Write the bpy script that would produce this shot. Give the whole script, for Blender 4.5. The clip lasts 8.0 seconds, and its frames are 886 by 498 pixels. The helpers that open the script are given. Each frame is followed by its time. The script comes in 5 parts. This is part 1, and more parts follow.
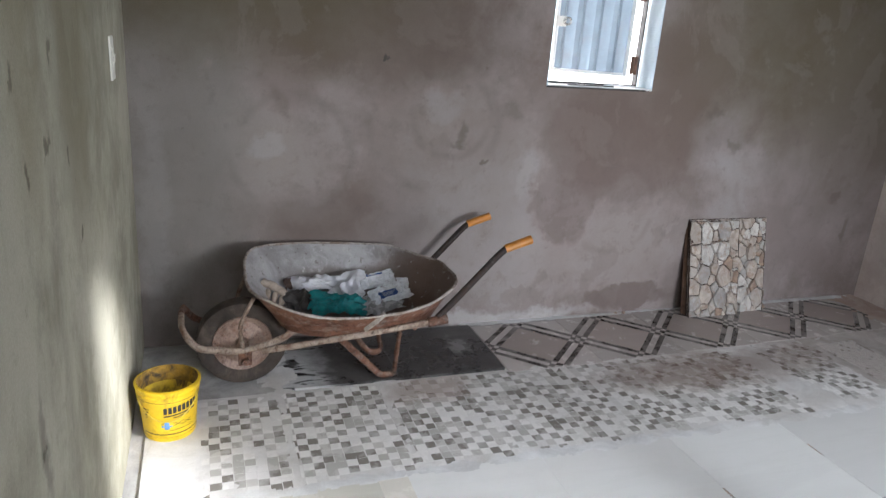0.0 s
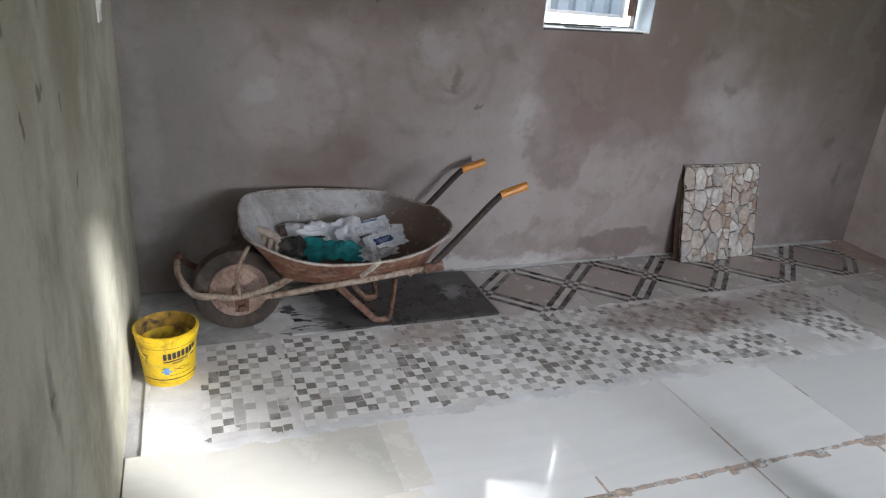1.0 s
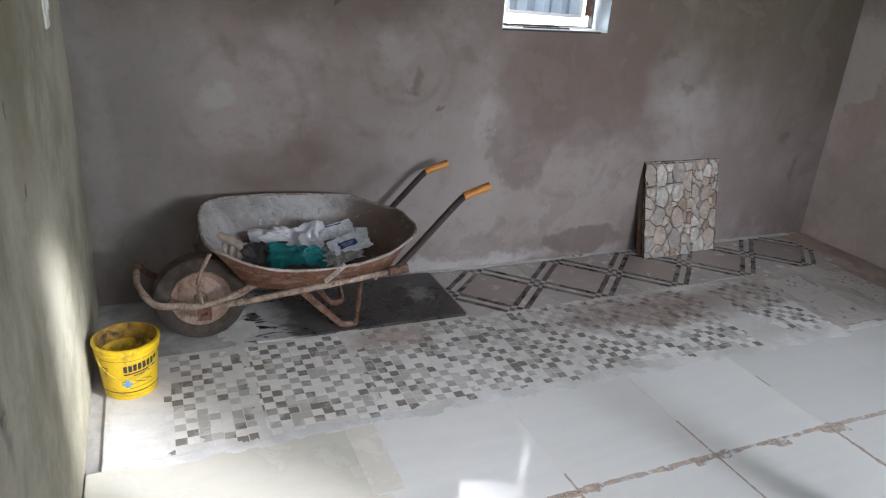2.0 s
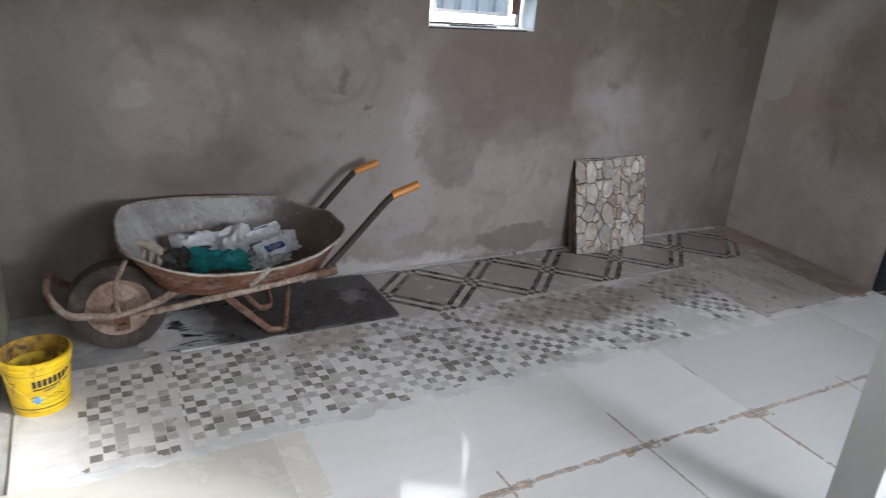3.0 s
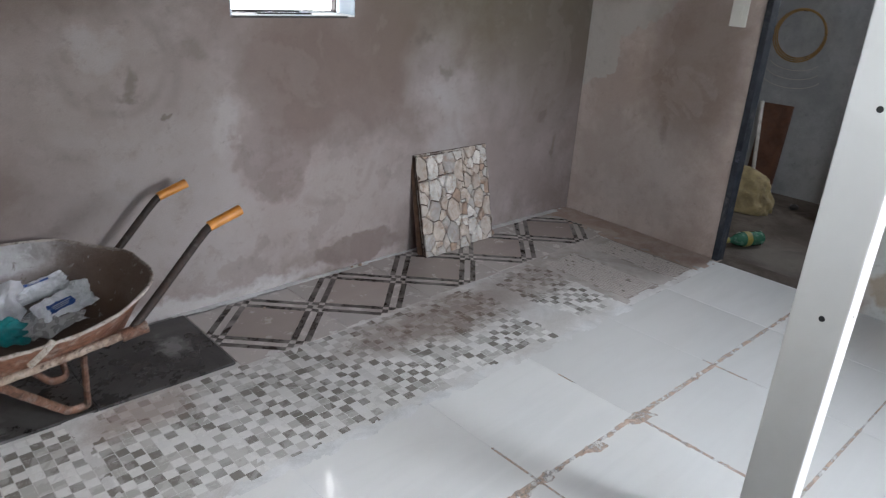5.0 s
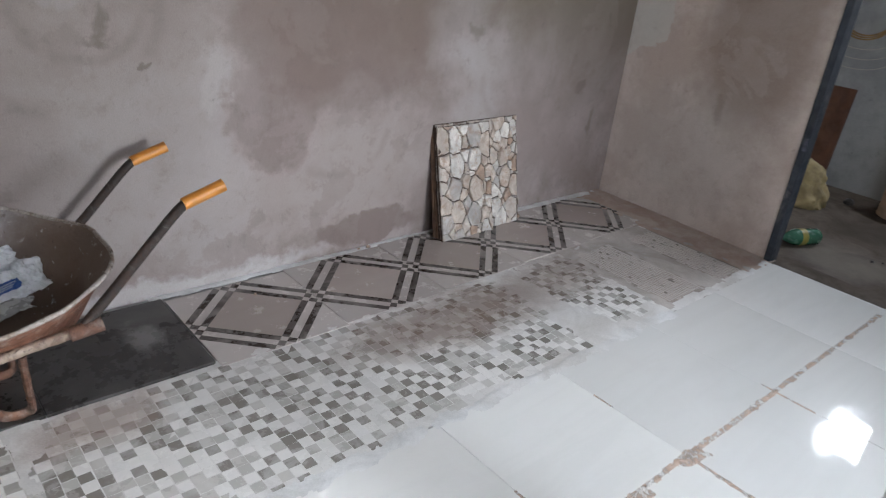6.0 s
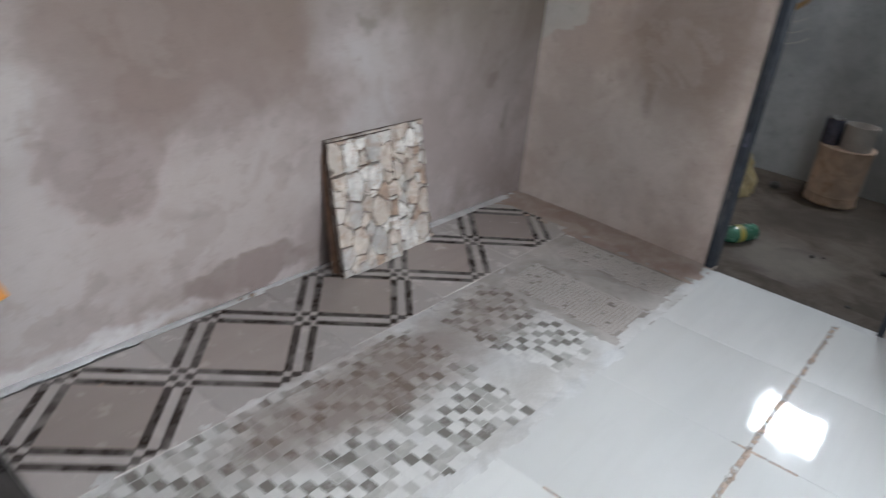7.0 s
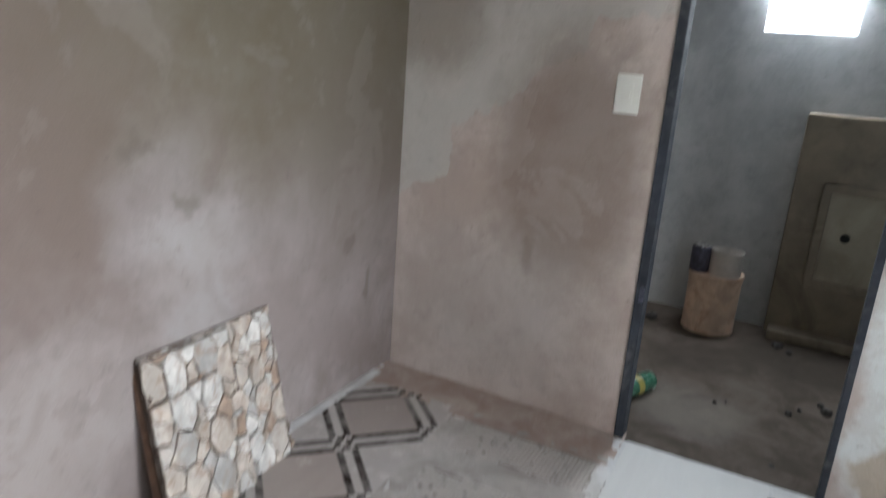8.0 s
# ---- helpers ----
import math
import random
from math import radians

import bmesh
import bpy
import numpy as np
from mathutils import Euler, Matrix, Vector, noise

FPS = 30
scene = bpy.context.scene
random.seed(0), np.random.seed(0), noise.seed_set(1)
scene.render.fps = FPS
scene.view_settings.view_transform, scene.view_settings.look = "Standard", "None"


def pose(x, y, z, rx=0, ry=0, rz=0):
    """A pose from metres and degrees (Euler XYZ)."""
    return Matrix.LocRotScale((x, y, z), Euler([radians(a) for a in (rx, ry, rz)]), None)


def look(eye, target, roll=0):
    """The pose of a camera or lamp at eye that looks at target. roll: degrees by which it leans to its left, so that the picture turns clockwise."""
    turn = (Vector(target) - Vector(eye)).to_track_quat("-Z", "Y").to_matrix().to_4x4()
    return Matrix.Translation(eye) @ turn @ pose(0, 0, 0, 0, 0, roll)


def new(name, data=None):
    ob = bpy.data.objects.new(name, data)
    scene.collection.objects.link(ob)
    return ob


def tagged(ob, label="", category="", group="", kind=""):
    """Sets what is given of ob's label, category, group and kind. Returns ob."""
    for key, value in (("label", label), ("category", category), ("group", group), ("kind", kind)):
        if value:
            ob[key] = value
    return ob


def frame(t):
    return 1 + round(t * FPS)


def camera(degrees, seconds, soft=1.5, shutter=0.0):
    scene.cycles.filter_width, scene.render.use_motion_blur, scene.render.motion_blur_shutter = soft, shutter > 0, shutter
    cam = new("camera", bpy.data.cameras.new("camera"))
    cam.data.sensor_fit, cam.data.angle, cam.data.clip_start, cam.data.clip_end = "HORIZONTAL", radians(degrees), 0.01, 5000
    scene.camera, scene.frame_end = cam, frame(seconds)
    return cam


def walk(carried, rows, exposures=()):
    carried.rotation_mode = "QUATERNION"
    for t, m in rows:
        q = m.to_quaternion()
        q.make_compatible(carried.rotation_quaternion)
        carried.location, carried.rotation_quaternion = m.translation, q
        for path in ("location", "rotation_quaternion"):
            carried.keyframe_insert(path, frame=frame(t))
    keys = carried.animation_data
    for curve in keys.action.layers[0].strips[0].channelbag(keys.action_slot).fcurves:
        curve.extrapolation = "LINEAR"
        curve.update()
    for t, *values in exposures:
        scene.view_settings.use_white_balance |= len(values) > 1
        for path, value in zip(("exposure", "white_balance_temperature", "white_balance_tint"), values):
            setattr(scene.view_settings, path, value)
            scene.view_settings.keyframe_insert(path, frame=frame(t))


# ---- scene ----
# Camera and its walk
cam = camera(65.5, 8.0, soft=1.2, shutter=0.35)
PATH = [
    (0, (-3.657, -2.812, 1.338), (-3.003, -1.023, 0.728), 4.3),
    (0.5, (-3.662, -2.822, 1.326), (-3.029, -1.062, 0.618), 4.2),
    (1, (-3.673, -2.806, 1.345), (-3.002, -1.082, 0.586), 4.6),
    (1.5, (-3.667, -2.807, 1.348), (-2.946, -1.1, 0.596), 4.6),
    (2.8, (-3.613, -2.808, 1.33), (-2.765, -1.153, 0.595), 3.9),
    (3, (-3.597, -2.808, 1.325), (-2.694, -1.179, 0.596), 4.5),
    (3.5, (-3.572, -2.795, 1.319), (-2.543, -1.258, 0.556), 5.1),
    (4, (-3.545, -2.719, 1.298), (-2.489, -1.238, 0.467), 5.7),
    (4.5, (-3.478, -2.551, 1.31), (-2.313, -1.127, 0.525), 4.4),
    (5, (-3.424, -2.466, 1.315), (-2.138, -1.127, 0.573), 3.5),
    (5.2, (-3.404, -2.434, 1.314), (-2.123, -1.092, 0.567), 1.7),
    (6.3, (-3.071, -2.073, 1.221), (-1.886, -0.715, 0.353), 9.3),
    (6.5, (-2.994, -2.037, 1.254), (-1.921, -0.613, 0.348), 8.1),
    (7, (-2.803, -1.776, 1.253), (-1.4, -0.661, 0.365), 5.8),
    (7.5, (-2.577, -1.599, 1.264), (-0.939, -0.764, 0.475), 6.4),
    (7.6, (-2.537, -1.567, 1.278), (-0.869, -0.759, 0.526), 6.2),
    (7.8, (-2.476, -1.485, 1.313), (-0.818, -0.586, 0.648), 4.7),
    (7.9, (-2.433, -1.433, 1.308), (-0.751, -0.559, 0.671), 5.0),
    (8, (-2.393, -1.421, 1.312), (-0.675, -0.558, 0.763), 4.2),
]
EXPOSURES = [(t, e + 1.45, 6050, g) for t, e, g in ((0, 0.03, 10), (1, -0.17, 10), (3, -0.22, 10), (4, -0.19, 10), (5.2, 0.07, 10), (6.5, 0.40, 9), (7.2, 0.40, 8), (8, 0.70, 7))]
walk(cam, [(t, look(eye, target, roll)) for t, eye, target, roll in PATH], EXPOSURES)

# World, sun and lamps standing in for daylight from unseen openings behind the camera
world = bpy.data.worlds.new("world")
scene.world = world
world.use_nodes = True
wn = world.node_tree
sky = wn.nodes.new("ShaderNodeTexSky")
sky.sky_type, sky.sun_disc = "NISHITA", False
sky.sun_elevation, sky.sun_rotation = radians(24.2), radians(139.6)
wn.links.new(sky.outputs[0], wn.nodes["Background"].inputs[0])
wn.nodes["Background"].inputs[1].default_value = 0.05

sun = new("sun", bpy.data.lights.new("sun", "SUN"))
sun.data.energy, sun.data.angle, sun.data.color = 4.4, radians(3.2), (1.0, 0.975, 0.94)
sun.matrix_world = look((0, 0, 0), (-0.85, 1.0, -0.59))


def area(name, eye, target, w, h, power, colour, spread=180):
    ob = new(name, bpy.data.lights.new(name, "AREA"))
    ob.data.shape, ob.data.size, ob.data.size_y = "RECTANGLE", w, h
    ob.data.energy, ob.data.color, ob.data.spread = power, colour, radians(spread)
    ob.matrix_world = look(eye, target)
    return ob


# key lamp added outside the doorway to throw the barrow's shadow
area("daylight_key", (-1.30, -4.60, 1.20), (-2.9, -0.4, 0.40), 1.15, 0.6, 16.5, (0.96, 0.98, 1.0), 84)
area("daylight_entrance", (-2.12, -3.20, 1.25), (-2.10, -0.2, 0.45), 0.90, 1.5, 3.8, (0.96, 0.98, 1.0), 150)
# added fill lamps aimed at the left floor and the side wall
area("fill_high_opening", (-3.30, -3.18, 1.75), (-3.12, -1.40, 0.0), 0.50, 0.60, 1.3, (0.98, 0.98, 1.0), 52)
area("fill_high_opening", (-3.30, -3.16, 1.75), (-0.05, -0.75, 0.75), 0.50, 0.60, 1.5, (0.97, 0.98, 1.0), 52)
area("daylight_small_window", (1.70, -1.35, 1.68), (0.9, -1.3, 0.9), 0.42, 0.28, 8.0, (0.93, 0.97, 1.0))


# ---- materials ----
class Nodes:
    """Short hand for building one material's node tree."""

    def __init__(self, name, rough=0.8, metal=0.0, spec=0.5):
        self.mat = bpy.data.materials.new(name)
        self.mat.use_nodes = True
        self.t = self.mat.node_tree
        self.p = self.t.nodes["Principled BSDF"]
        self.p.inputs["Roughness"].default_value = rough
        self.p.inputs["Metallic"].default_value = metal
        self.p.inputs["Specular IOR Level"].default_value = spec
        self.pos = self.t.nodes.new("ShaderNodeNewGeometry").outputs["Position"]

    def put(self, socket, value):
        if isinstance(value, bpy.types.NodeSocket):
            self.t.links.new(value, socket)
        elif isinstance(value, tuple) and len(value) == 3 and socket.type == "RGBA":
            socket.default_value = (*value, 1)
        else:
            socket.default_value = value

    def noise(self, scale, detail=6, rough=0.6, dist=0.0, vec=None, stretch=None):
        v = vec or self.pos
        if stretch:
            m = self.t.nodes.new("ShaderNodeMapping")
            m.inputs["Scale"].default_value = stretch
            self.put(m.inputs["Vector"], v)
            v = m.outputs[0]
        n = self.t.nodes.new("ShaderNodeTexNoise")
        for key, val in (("Vector", v), ("Scale", scale), ("Detail", detail), ("Roughness", rough), ("Distortion", dist)):
            self.put(n.inputs[key], val)
        return n.outputs["Fac"]

    def step(self, value, lo, hi, a=0.0, b=1.0):
        m = self.t.nodes.new("ShaderNodeMapRange")
        m.interpolation_type = "SMOOTHSTEP"
        for key, val in (("Value", value), ("From Min", lo), ("From Max", hi), ("To Min", a), ("To Max", b)):
            self.put(m.inputs[key], val)
        return m.outputs[0]

    def math(self, op, a, b=0.0):
        m = self.t.nodes.new("ShaderNodeMath")
        m.operation = op
        self.put(m.inputs[0], a), self.put(m.inputs[1], b)
        return m.outputs[0]

    def mix(self, fac, a, b, blend="MIX"):
        m = self.t.nodes.new("ShaderNodeMix")
        m.data_type, m.blend_type = "RGBA", blend
        self.put(m.inputs[0], fac), self.put(m.inputs[6], a), self.put(m.inputs[7], b)
        return m.outputs[2]

    def blob(self, centre, radii, soft=0.35, wobble=0.26, scale=5.0):
        """1 inside a stain of uneven outline, 0 outside."""
        n = self.t.nodes.new("ShaderNodeTexNoise")
        self.put(n.inputs["Vector"], self.pos)
        self.put(n.inputs["Scale"], scale), self.put(n.inputs["Detail"], 9.0), self.put(n.inputs["Roughness"], 0.62)
        v = self.t.nodes.new("ShaderNodeVectorMath")
        v.operation = "MULTIPLY_ADD"
        self.put(v.inputs[0], n.outputs["Color"])
        v.inputs[1].default_value = (wobble,) * 3
        v.inputs[2].default_value = tuple(-c - wobble / 2 for c in centre)
        add = self.t.nodes.new("ShaderNodeVectorMath")
        self.put(add.inputs[0], v.outputs[0]), self.put(add.inputs[1], self.pos)
        sc = self.t.nodes.new("ShaderNodeVectorMath")
        sc.operation = "MULTIPLY"
        self.put(sc.inputs[0], add.outputs[0])
        sc.inputs[1].default_value = tuple(1 / r for r in radii)
        ln = self.t.nodes.new("ShaderNodeVectorMath")
        ln.operation = "LENGTH"
        self.put(ln.inputs[0], sc.outputs[0])
        return self.step(ln.outputs["Value"], 1 - soft, 1 + soft, 1.0, 0.0)

    def ring(self, centre, radius, width):
        """1 along a broken trowel arc round a centre, 0 elsewhere."""
        d = self.t.nodes.new("ShaderNodeVectorMath")
        d.operation = "DISTANCE"
        self.put(d.inputs[0], self.pos)
        d.inputs[1].default_value = centre
        wander = self.math("MULTIPLY", self.noise(6, 4, 0.6), 0.06)
        off = self.math("ABSOLUTE", self.math("SUBTRACT", self.math("ADD", d.outputs["Value"], wander), radius + 0.03))
        return self.math("MULTIPLY", self.step(off, 0.0, width, 1.0, 0.0), self.step(self.noise(4, 3, 0.5), 0.42, 0.58))

    def bump(self, height, strength=0.3, distance=0.01, after=None):
        b = self.t.nodes.new("ShaderNodeBump")
        self.put(b.inputs["Height"], height)
        b.inputs["Strength"].default_value, b.inputs["Distance"].default_value = strength, distance
        if after:
            self.put(b.inputs["Normal"], after)
        return b.outputs[0]

    def done(self, colour, rough=None, normal=None):
        self.put(self.p.inputs["Base Color"], colour)
        if rough is not None:
            self.put(self.p.inputs["Roughness"], rough)
        if normal is not None:
            self.put(self.p.inputs["Normal"], normal)
        return self.mat


def plaster(name, dark, light, stains, field=None, scale=1.6, streak=None, arcs=()):
    """Bare cement render: cloudy, trowelled, with stains (centre, radii, colour, amount, softness)."""
    m = Nodes(name, 0.85, spec=0.25)
    cloud = m.noise(scale, 10, 0.66, 0.15)
    col = m.mix(m.step(cloud, 0.40, 0.60), dark, light)
    mid = m.noise(7, 9, 0.68, 0.15)
    col = m.mix(m.step(mid, 0.5, 0.75, 0, 0.45), col, tuple(c * 0.72 for c in dark))
    if streak:
        s = m.noise(2.2, 8, 0.7, 0.4, stretch=streak)
        col = m.mix(m.step(s, 0.55, 0.80, 0, 0.4), col, tuple(c * 0.6 for c in dark))
    if field:
        way, level, colour = field
        dot = m.t.nodes.new("ShaderNodeVectorMath")
        dot.operation = "DOT_PRODUCT"
        m.put(dot.inputs[0], m.pos)
        dot.inputs[1].default_value = way
        rim = m.math("ADD", dot.outputs["Value"], m.math("MULTIPLY", m.noise(2.6, 10, 0.6, 0.5), 0.75))
        col = m.mix(m.step(rim, level + 0.375, level + 0.395, 0, 0.85), col, colour)
    for centre, radii, colour, amount, soft in stains:
        col = m.mix(m.math("MULTIPLY", m.blob(centre, radii, soft), amount), col, colour)
    patch = m.step(m.noise(4.2, 10, 0.68, 0.2), 0.53, 0.57)
    col = m.mix(m.math("MULTIPLY", patch, m.step(m.noise(1.3, 4, 0.5), 0.42, 0.62, 0.06, 0.30)), col, tuple(c * 0.85 for c in dark))
    wash = m.step(m.noise(2.6, 10, 0.66, 0.5, stretch=(1.0, 1.0, 0.7)), 0.55, 0.58)
    col = m.mix(m.math("MULTIPLY", wash, 0.14), col, light)
    pale = m.noise(3.1, 10, 0.72, 0.2)
    col = m.mix(m.step(pale, 0.6, 0.72, 0, 0.28), col, tuple(min(1, c * 1.25) for c in light))
    mottle = m.noise(17, 9, 0.76, 0.3)
    col = m.mix(m.step(mottle, 0.52, 0.68, 0, 0.26), col, tuple(c * 0.66 for c in dark))
    col = m.mix(m.step(m.noise(58, 6, 0.7), 0.66, 0.72, 0, 0.22), col, tuple(min(1, c * 1.35) for c in light))
    for centre, radius, width in arcs:
        col = m.mix(m.math("MULTIPLY", m.ring(centre, radius, width), 0.22), col, tuple(c * 0.7 for c in dark))
    pits = m.noise(34, 3, 0.5)
    col = m.mix(m.step(pits, 0.70, 0.78, 0, 0.35), col, tuple(c * 0.45 for c in dark))
    grain = m.noise(260, 4, 0.7)
    col = m.mix(0.30, col, m.mix(grain, (0.05, 0.05, 0.05), (0.95, 0.94, 0.92)), "OVERLAY")
    sweep = m.noise(9, 5, 0.6, 2.5)
    nrm = m.bump(m.math("ADD", m.math("MULTIPLY", sweep, 0.8), m.math("MULTIPLY", grain, 0.12)), 0.35, 0.006)
    return m.done(col, m.step(mid, 0.3, 0.7, 0.95, 0.78), nrm)


BROWN, GREY = (0.180, 0.142, 0.126), (0.275, 0.238, 0.227)
DAMP, PALE = (0.151, 0.112, 0.097), (0.374, 0.345, 0.346)
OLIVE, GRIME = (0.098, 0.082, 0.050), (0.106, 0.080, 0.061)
PLASTER_BACK = plaster("back_wall_render", BROWN, GREY, [
    # broad tones first
    ((-2.60, 0, 0.88), (0.42, 9, 0.30), (0.318, 0.276, 0.262), 0.55, 0.5),
    ((-2.42, 0, 0.40), (0.50, 9, 0.34), (0.338, 0.302, 0.300), 0.65, 0.6),
    ((-1.72, 0, 0.34), (0.45, 9, 0.26), (0.303, 0.253, 0.239), 0.55, 0.5),
    ((-3.58, 0, 0.75), (0.26, 9, 0.42), (0.288, 0.257, 0.243), 0.5, 0.6),
    ((-0.62, 0, 0.50), (0.60, 9, 0.40), (0.268, 0.227, 0.218), 0.5, 0.6),
    # brown, damp fields with a wandering edge
    ((-1.66, 0, 1.00), (0.50, 9, 0.36), DAMP, 0.60, 0.40),
    ((-1.88, 0, 0.88), (0.32, 9, 0.19), DAMP, 0.50, 0.10),
    ((-2.04, 0, 0.60), (0.17, 9, 0.20), (0.170, 0.127, 0.115), 0.50, 0.12),
    ((-1.72, 0, 0.70), (0.26, 9, 0.11), (0.174, 0.132, 0.119), 0.40, 0.15),
    ((-1.42, 0, 1.22), (0.20, 9, 0.42), (0.151, 0.114, 0.097), 0.60, 0.35),
    ((-1.60, 0, 0.085), (0.24, 9, 0.075), (0.167, 0.128, 0.117), 0.85, 0.12),
    ((-1.30, 0, 0.16), (0.10, 9, 0.10), (0.182, 0.143, 0.132), 0.55, 0.3),
    ((-3.34, 0, 1.14), (0.12, 9, 0.17), DAMP, 0.45, 0.4),
    ((-3.36, 0, 0.99), (0.030, 9, 0.05), (0.131, 0.096, 0.079), 0.4, 0.6),
    # dark strip above the tray and a dark band higher up
    ((-3.20, 0, 0.55), (0.30, 9, 0.10), (0.136, 0.106, 0.092), 0.55, 0.5),
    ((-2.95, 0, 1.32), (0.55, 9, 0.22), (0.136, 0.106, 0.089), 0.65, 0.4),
    # pale scuffs and lime bloom
    ((-1.19, 0, 0.90), (0.15, 9, 0.20), PALE, 0.30, 0.5),
    ((-1.02, 0, 0.76), (0.20, 9, 0.09), PALE, 0.28, 0.5),
    ((-1.05, 0, 0.50), (0.13, 9, 0.16), (0.333, 0.304, 0.304), 0.45, 0.4),
    ((-2.24, 0, 0.72), (0.045, 9, 0.10), (0.353, 0.319, 0.312), 0.6, 0.3),
    ((-2.70, 0, 1.02), (0.10, 9, 0.05), PALE, 0.35, 0.4),
    ((-3.42, 0, 0.84), (0.06, 9, 0.035), PALE, 0.45, 0.4),
    ((-3.84, 0, 0.55), (0.06, 9, 0.45), (0.404, 0.387, 0.390), 0.45, 0.4),
    ((-2.40, 0, 0.025), (0.55, 9, 0.040), (0.465, 0.441, 0.441), 0.65, 0.4),
    # darker grey-green band down the left corner
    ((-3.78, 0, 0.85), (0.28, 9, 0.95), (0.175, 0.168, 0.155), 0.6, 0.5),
    # dark blots
    ((-1.235, 0, 1.04), (0.05, 9, 0.035), (0.086, 0.069, 0.053), 0.45, 0.6),
    ((-1.12, 0, 0.885), (0.035, 9, 0.03), (0.121, 0.098, 0.081), 0.5, 0.4),
    ((-2.36, 0, 1.02), (0.040, 9, 0.045), GRIME, 0.4, 0.6),
    ((-2.565, 0, 0.905), (0.022, 9, 0.045), GRIME, 0.5, 0.6),
    ((-2.585, 0, 0.865), (0.03, 9, 0.012), GRIME, 0.4, 0.6),
    ((-2.44, 0, 0.77), (0.010, 9, 0.014), GRIME, 0.6, 0.4),
    ((-2.91, 0, 1.19), (0.012, 9, 0.012), (0.051, 0.054, 0.051), 0.8, 0.4),
    ((-0.33, 0, 0.60), (0.03, 9, 0.03), GRIME, 0.5, 0.5),
    ((-0.22, 0, 0.42), (0.02, 9, 0.05), GRIME, 0.5, 0.5),
    # olive-dark tops and right end: lens falloff put into the wall colour
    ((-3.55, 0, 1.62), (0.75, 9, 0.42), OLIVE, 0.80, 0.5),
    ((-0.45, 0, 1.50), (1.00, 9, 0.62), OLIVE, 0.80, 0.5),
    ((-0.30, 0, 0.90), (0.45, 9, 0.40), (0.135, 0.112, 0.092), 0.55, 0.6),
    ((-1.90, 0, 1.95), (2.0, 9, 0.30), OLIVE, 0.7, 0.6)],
    arcs=[((-2.63, 0, 0.98), 0.18, 0.03), ((-2.70, 0, 0.95), 0.29, 0.04), ((-1.75, 0, 0.55), 0.22, 0.03), ((-3.30, 0, 0.80), 0.24, 0.035), ((-0.80, 0, 0.70), 0.25, 0.04)])
PLASTER_RIGHT = plaster("side_wall_render", (0.42, 0.341, 0.302), (0.56, 0.484, 0.444), [
    ((0, -0.12, 1.45), (9, 0.22, 0.20), (0.2, 0.155, 0.125), 0.6, 0.5),
    ((0, -0.72, 0.95), (9, 0.30, 0.45), (0.19, 0.138, 0.115), 0.65, 0.35),
    ((0, -0.58, 0.61), (9, 0.03, 0.07), (0.17, 0.125, 0.1), 0.6, 0.5),
    ((0, -0.45, 0.35), (9, 0.40, 0.30), (0.40, 0.365, 0.345), 0.55, 0.7),
    ((0, -2.35, 0.8), (9, 0.66, 1.9), (0.66, 0.67, 0.66), 0.92, 0.06),
    ((0, -1.84, 0.14), (9, 0.09, 0.09), (0.42, 0.33, 0.24), 0.8, 0.2)], ((0, 0.86, 1.0), 0.74, (0.48, 0.455, 0.425)))
PLASTER_LEFT = plaster("entrance_wall_render", (0.27, 0.255, 0.195), (0.43, 0.412, 0.335), [
    ((-3.905, -1.15, 1.40), (9, 0.22, 0.5), (0.15, 0.13, 0.078), 0.7, 0.6),
    ((-3.905, -1.73, 0.66), (9, 0.025, 0.10), (0.13, 0.12, 0.10), 0.6, 0.6),
    ((-3.905, -1.62, 1.30), (9, 0.10, 0.3), (0.26, 0.235, 0.16), 0.6, 0.6)] + [
    ((-3.905, y, z), (9, 0.012, 0.018), (0.08, 0.072, 0.05), 0.7, 0.5) for y, z in ((-1.40, 1.25), (-1.70, 1.22), (-1.65, 1.10), (-1.50, 1.09), (-1.30, 1.06), (-1.73, 0.64), (-1.19, 0.86))], streak=(1, 1.8, 0.5))
PLASTER_PLAIN = plaster("plain_render", (0.12, 0.10, 0.085), (0.19, 0.17, 0.155), [])
PLASTER_BATH = plaster("small_room_render", (0.34, 0.35, 0.36), (0.46, 0.47, 0.48), [])
CEILING_MAT = plaster("ceiling_slab_concrete", (0.085, 0.078, 0.07), (0.14, 0.13, 0.12), [])


def mortar(name, dark, light, rough=0.9, scale=6.0, dust=(0.5, 0.47, 0.44), stains=(), wobble=0.25):
    m = Nodes(name, rough, spec=0.25)
    col = m.mix(m.step(m.noise(scale, 9, 0.65, 0.7), 0.35, 0.68), dark, light)
    col = m.mix(m.step(m.noise(2.3, 5, 0.6, 0.8), 0.5, 0.72, 0, 0.5), col, dust)
    for centre, radii, colour, amount, soft in stains:
        col = m.mix(m.math("MULTIPLY", m.blob(centre, radii, soft, wobble, 9.0), amount), col, colour)
    grain = m.noise(190, 4, 0.7)
    col = m.mix(0.30, col, m.mix(grain, (0.05, 0.05, 0.05), (0.95, 0.94, 0.92)), "OVERLAY")
    return m.done(col, None, m.bump(m.math("ADD", m.noise(28, 5, 0.6), m.math("MULTIPLY", grain, 0.3)), 0.4, 0.004))


